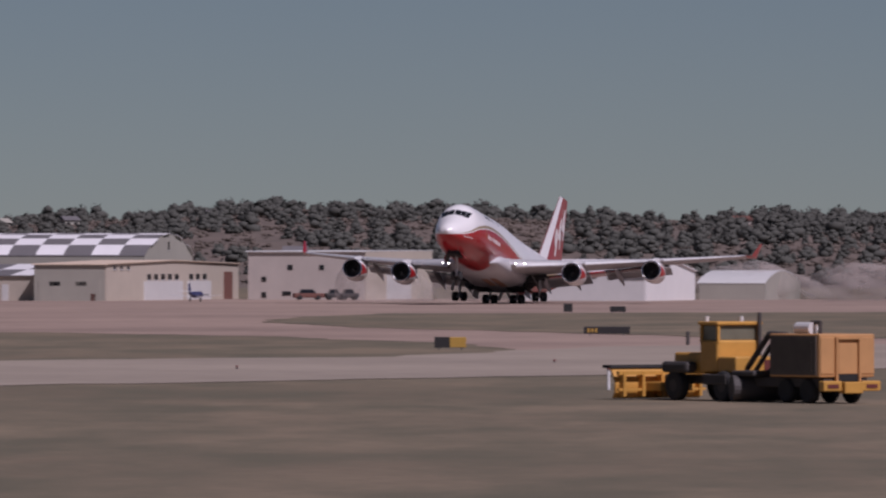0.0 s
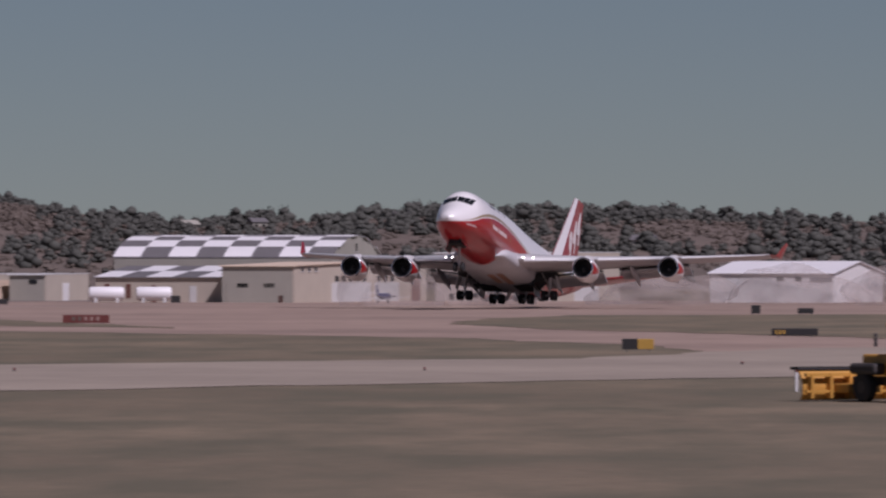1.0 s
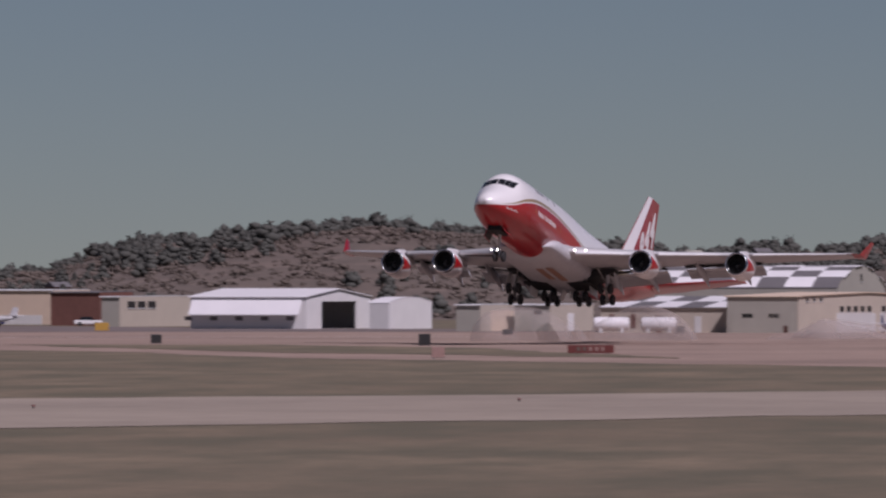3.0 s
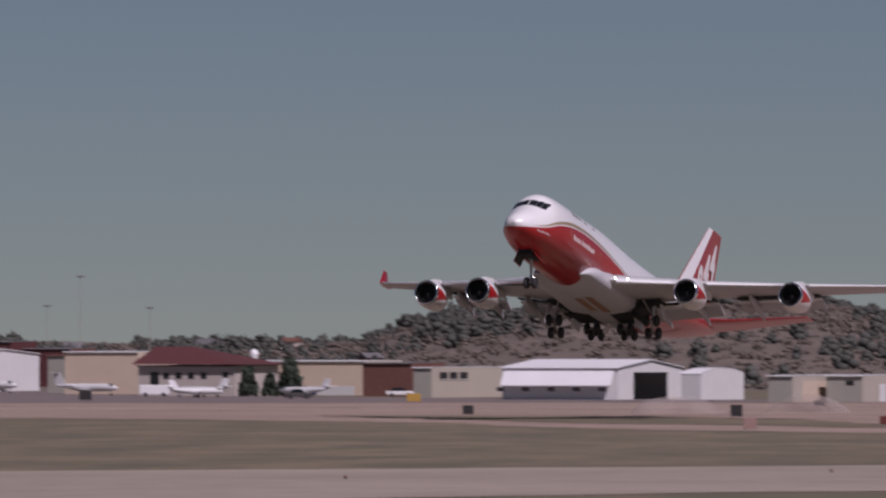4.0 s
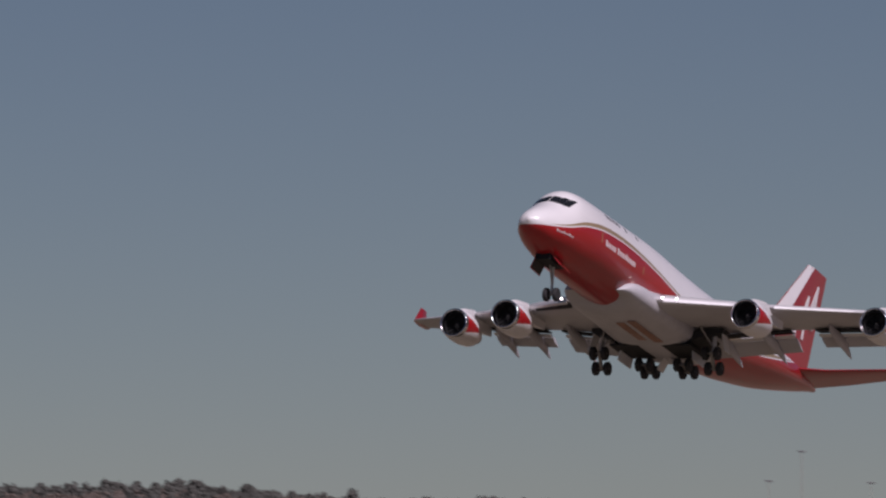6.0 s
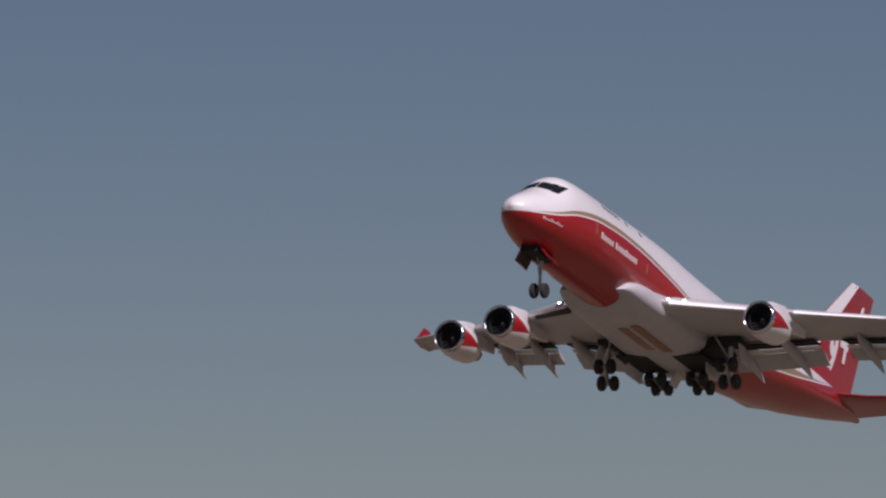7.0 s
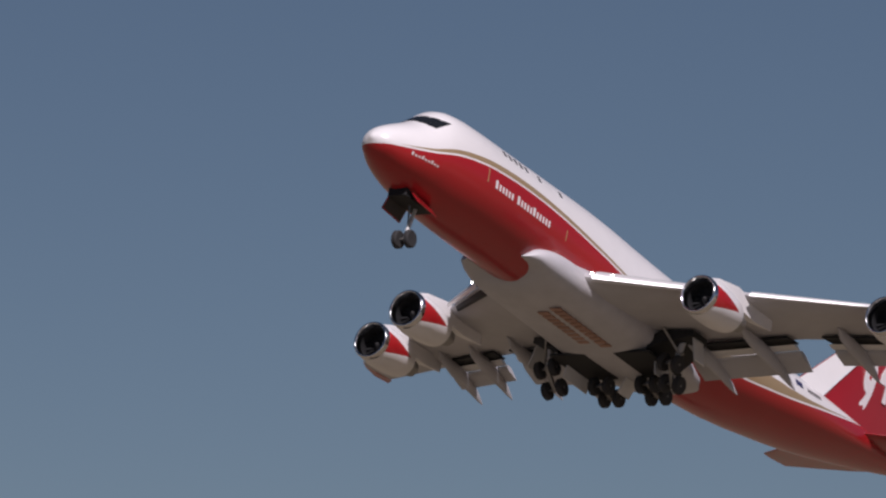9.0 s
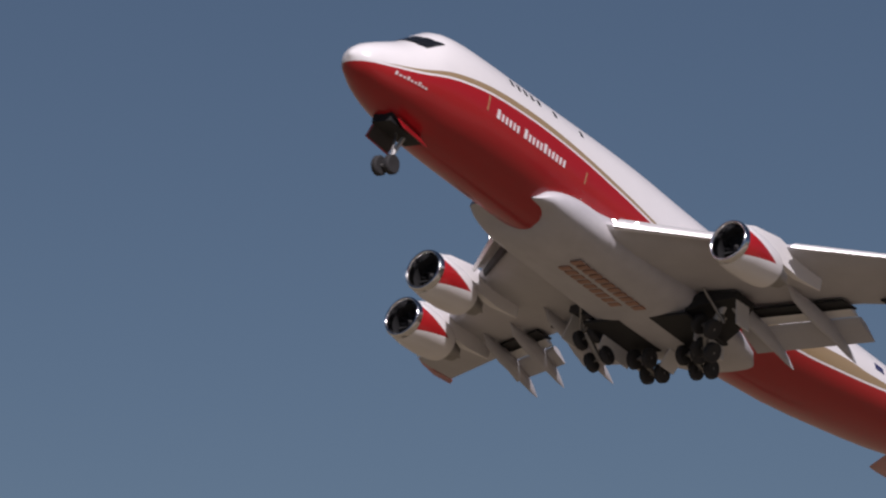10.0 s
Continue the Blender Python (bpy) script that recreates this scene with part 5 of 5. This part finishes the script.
def far_place(t):
    """Where the distant airliner is: it crosses far behind, from left to right."""
    az, el = radians(19.03 - 1.5 * (t - 8.0)), radians(4.68 - 0.23 * (t - 8.0))
    return pose(-math.sin(az) * 4000, math.cos(az) * 4000, 6.5 + math.tan(el) * 4000, 0, 8, 19)


far_jet = thing("distant_airliner", "tiny white airliner far off in the sky", "airplane")
part("fuselage", loft([[(x, r * math.cos(k * math.tau / 10), r * math.sin(k * math.tau / 10)) for k in range(10)] for x, r in ((5.5, 0.1), (4.6, 0.6), (-2, 0.65), (-5.5, 0.15))]), WHITE, far_jet, smooth=True)
for sd in (1, -1):
    part("wing", loft([[(1.5, 0, 0), (0.4, 0, 0.2), (-1.0, 0, 0)], [(-1.6, sd * 5.5, 0.4), (-2.0, sd * 5.5, 0.45), (-2.4, sd * 5.5, 0.4)]]), WHITE, far_jet)
    part("tailplane", loft([[(-4.2, 0, 0.2), (-4.6, 0, 0.3), (-5.2, 0, 0.2)], [(-5.2, sd * 2, 0.3), (-5.4, sd * 2, 0.35), (-5.7, sd * 2, 0.3)]]), WHITE, far_jet)
part("fin", loft([[(-3.8, 0.06, 0.4), (-5.3, 0.06, 0.3), (-5.3, -0.06, 0.3), (-3.8, -0.06, 0.4)], [(-5.1, 0.04, 2.2), (-5.8, 0.04, 2.2), (-5.8, -0.04, 2.2), (-5.1, -0.04, 2.2)]]), WHITE, far_jet)


# dust blown up behind the engines
bm = bmesh.new()
for x, y, w, d, h in ((-10, 20, 9, 12, 2.6), (2, 48, 10, 14, 3.4), (12, 80, 11, 16, 4.2), (24, 112, 12, 18, 4.8), (-20, 60, 9, 14, 3.0), (34, 60, 9, 14, 2.6), (-30, -30, 5.5, 10, 4.4), (-24, -8, 6, 10, 4.8), (30, 10, 8, 12, 4.2)):
    bmesh.ops.create_icosphere(bm, subdivisions=4, radius=1, matrix=Matrix.Translation((x, y, h * 0.3)) @ Matrix.Diagonal((w, d, h, 1)))
for v in bm.verts:
    v.co += noise.noise_vector(v.co * 0.12) * 2.4
dust_cloud = tagged(part("dust_cloud", bm, DUST, smooth=True, angle=180), "thin brown dust blown up from the runway", "dust", kind="stuff")


def motions():
    walk(dust_cloud, [(t, pose(x, y, z, 0, 0, RZ)) for t, x, y, z in ((0.0, 30, 1262, 0), (1.0, 7, 1190, 0), (2.0, -14, 1122, -0.6), (3.5, -42, 1075, -3), (5.0, -62, 1045, -6), (10.0, -84, 1030, -8))])
    walk(jumbo_jet, [(t, jet_pose(*r)) for t, *r in FLIGHT])
    walk(far_jet, [(t, far_place(t)) for t in (0.0, 5.0, 8.0, 10.0)])
    # the nose gear folds forward
    walk(nose_leg, [(t, pose(-6.35, 0, 2.6, 0, -a, 0)) for t, a in ((0.0, 0), (7.5, 0), (8.0, 6), (8.5, 13), (9.0, 20), (9.5, 25), (10.0, 29))])
    # the bogies tilt as the weight comes off; the wing gear begins to fold at the end
    for bog, tilt, fold in zip(bogies, (50, 12, 12, 50), (22, 0, 0, -22)):
        leg = bpy.data.objects[bog["leg"]]
        rows_leg, rows_bog = [], []
        top = leg.location.copy()
        for t, a, u in ((0.0, -8.6, 0), (1.0, -9, 0), (2.5, tilt * 0.8, 0), (5.0, tilt, 0), (7.5, tilt, 0), (8.0, tilt, 0.12), (9.0, tilt, 0.55), (10.0, tilt, 1)):
            swing = Matrix.Translation(top) @ Matrix.Rotation(radians(fold * u), 4, "X")
            rows_leg.append((t, swing))
            rows_bog.append((t, swing @ Matrix.Translation((0, 0, -3.1)) @ Matrix.Rotation(radians(-a), 4, "Y")))
        walk(leg, rows_leg)
        walk(bog, rows_bog)


motions()
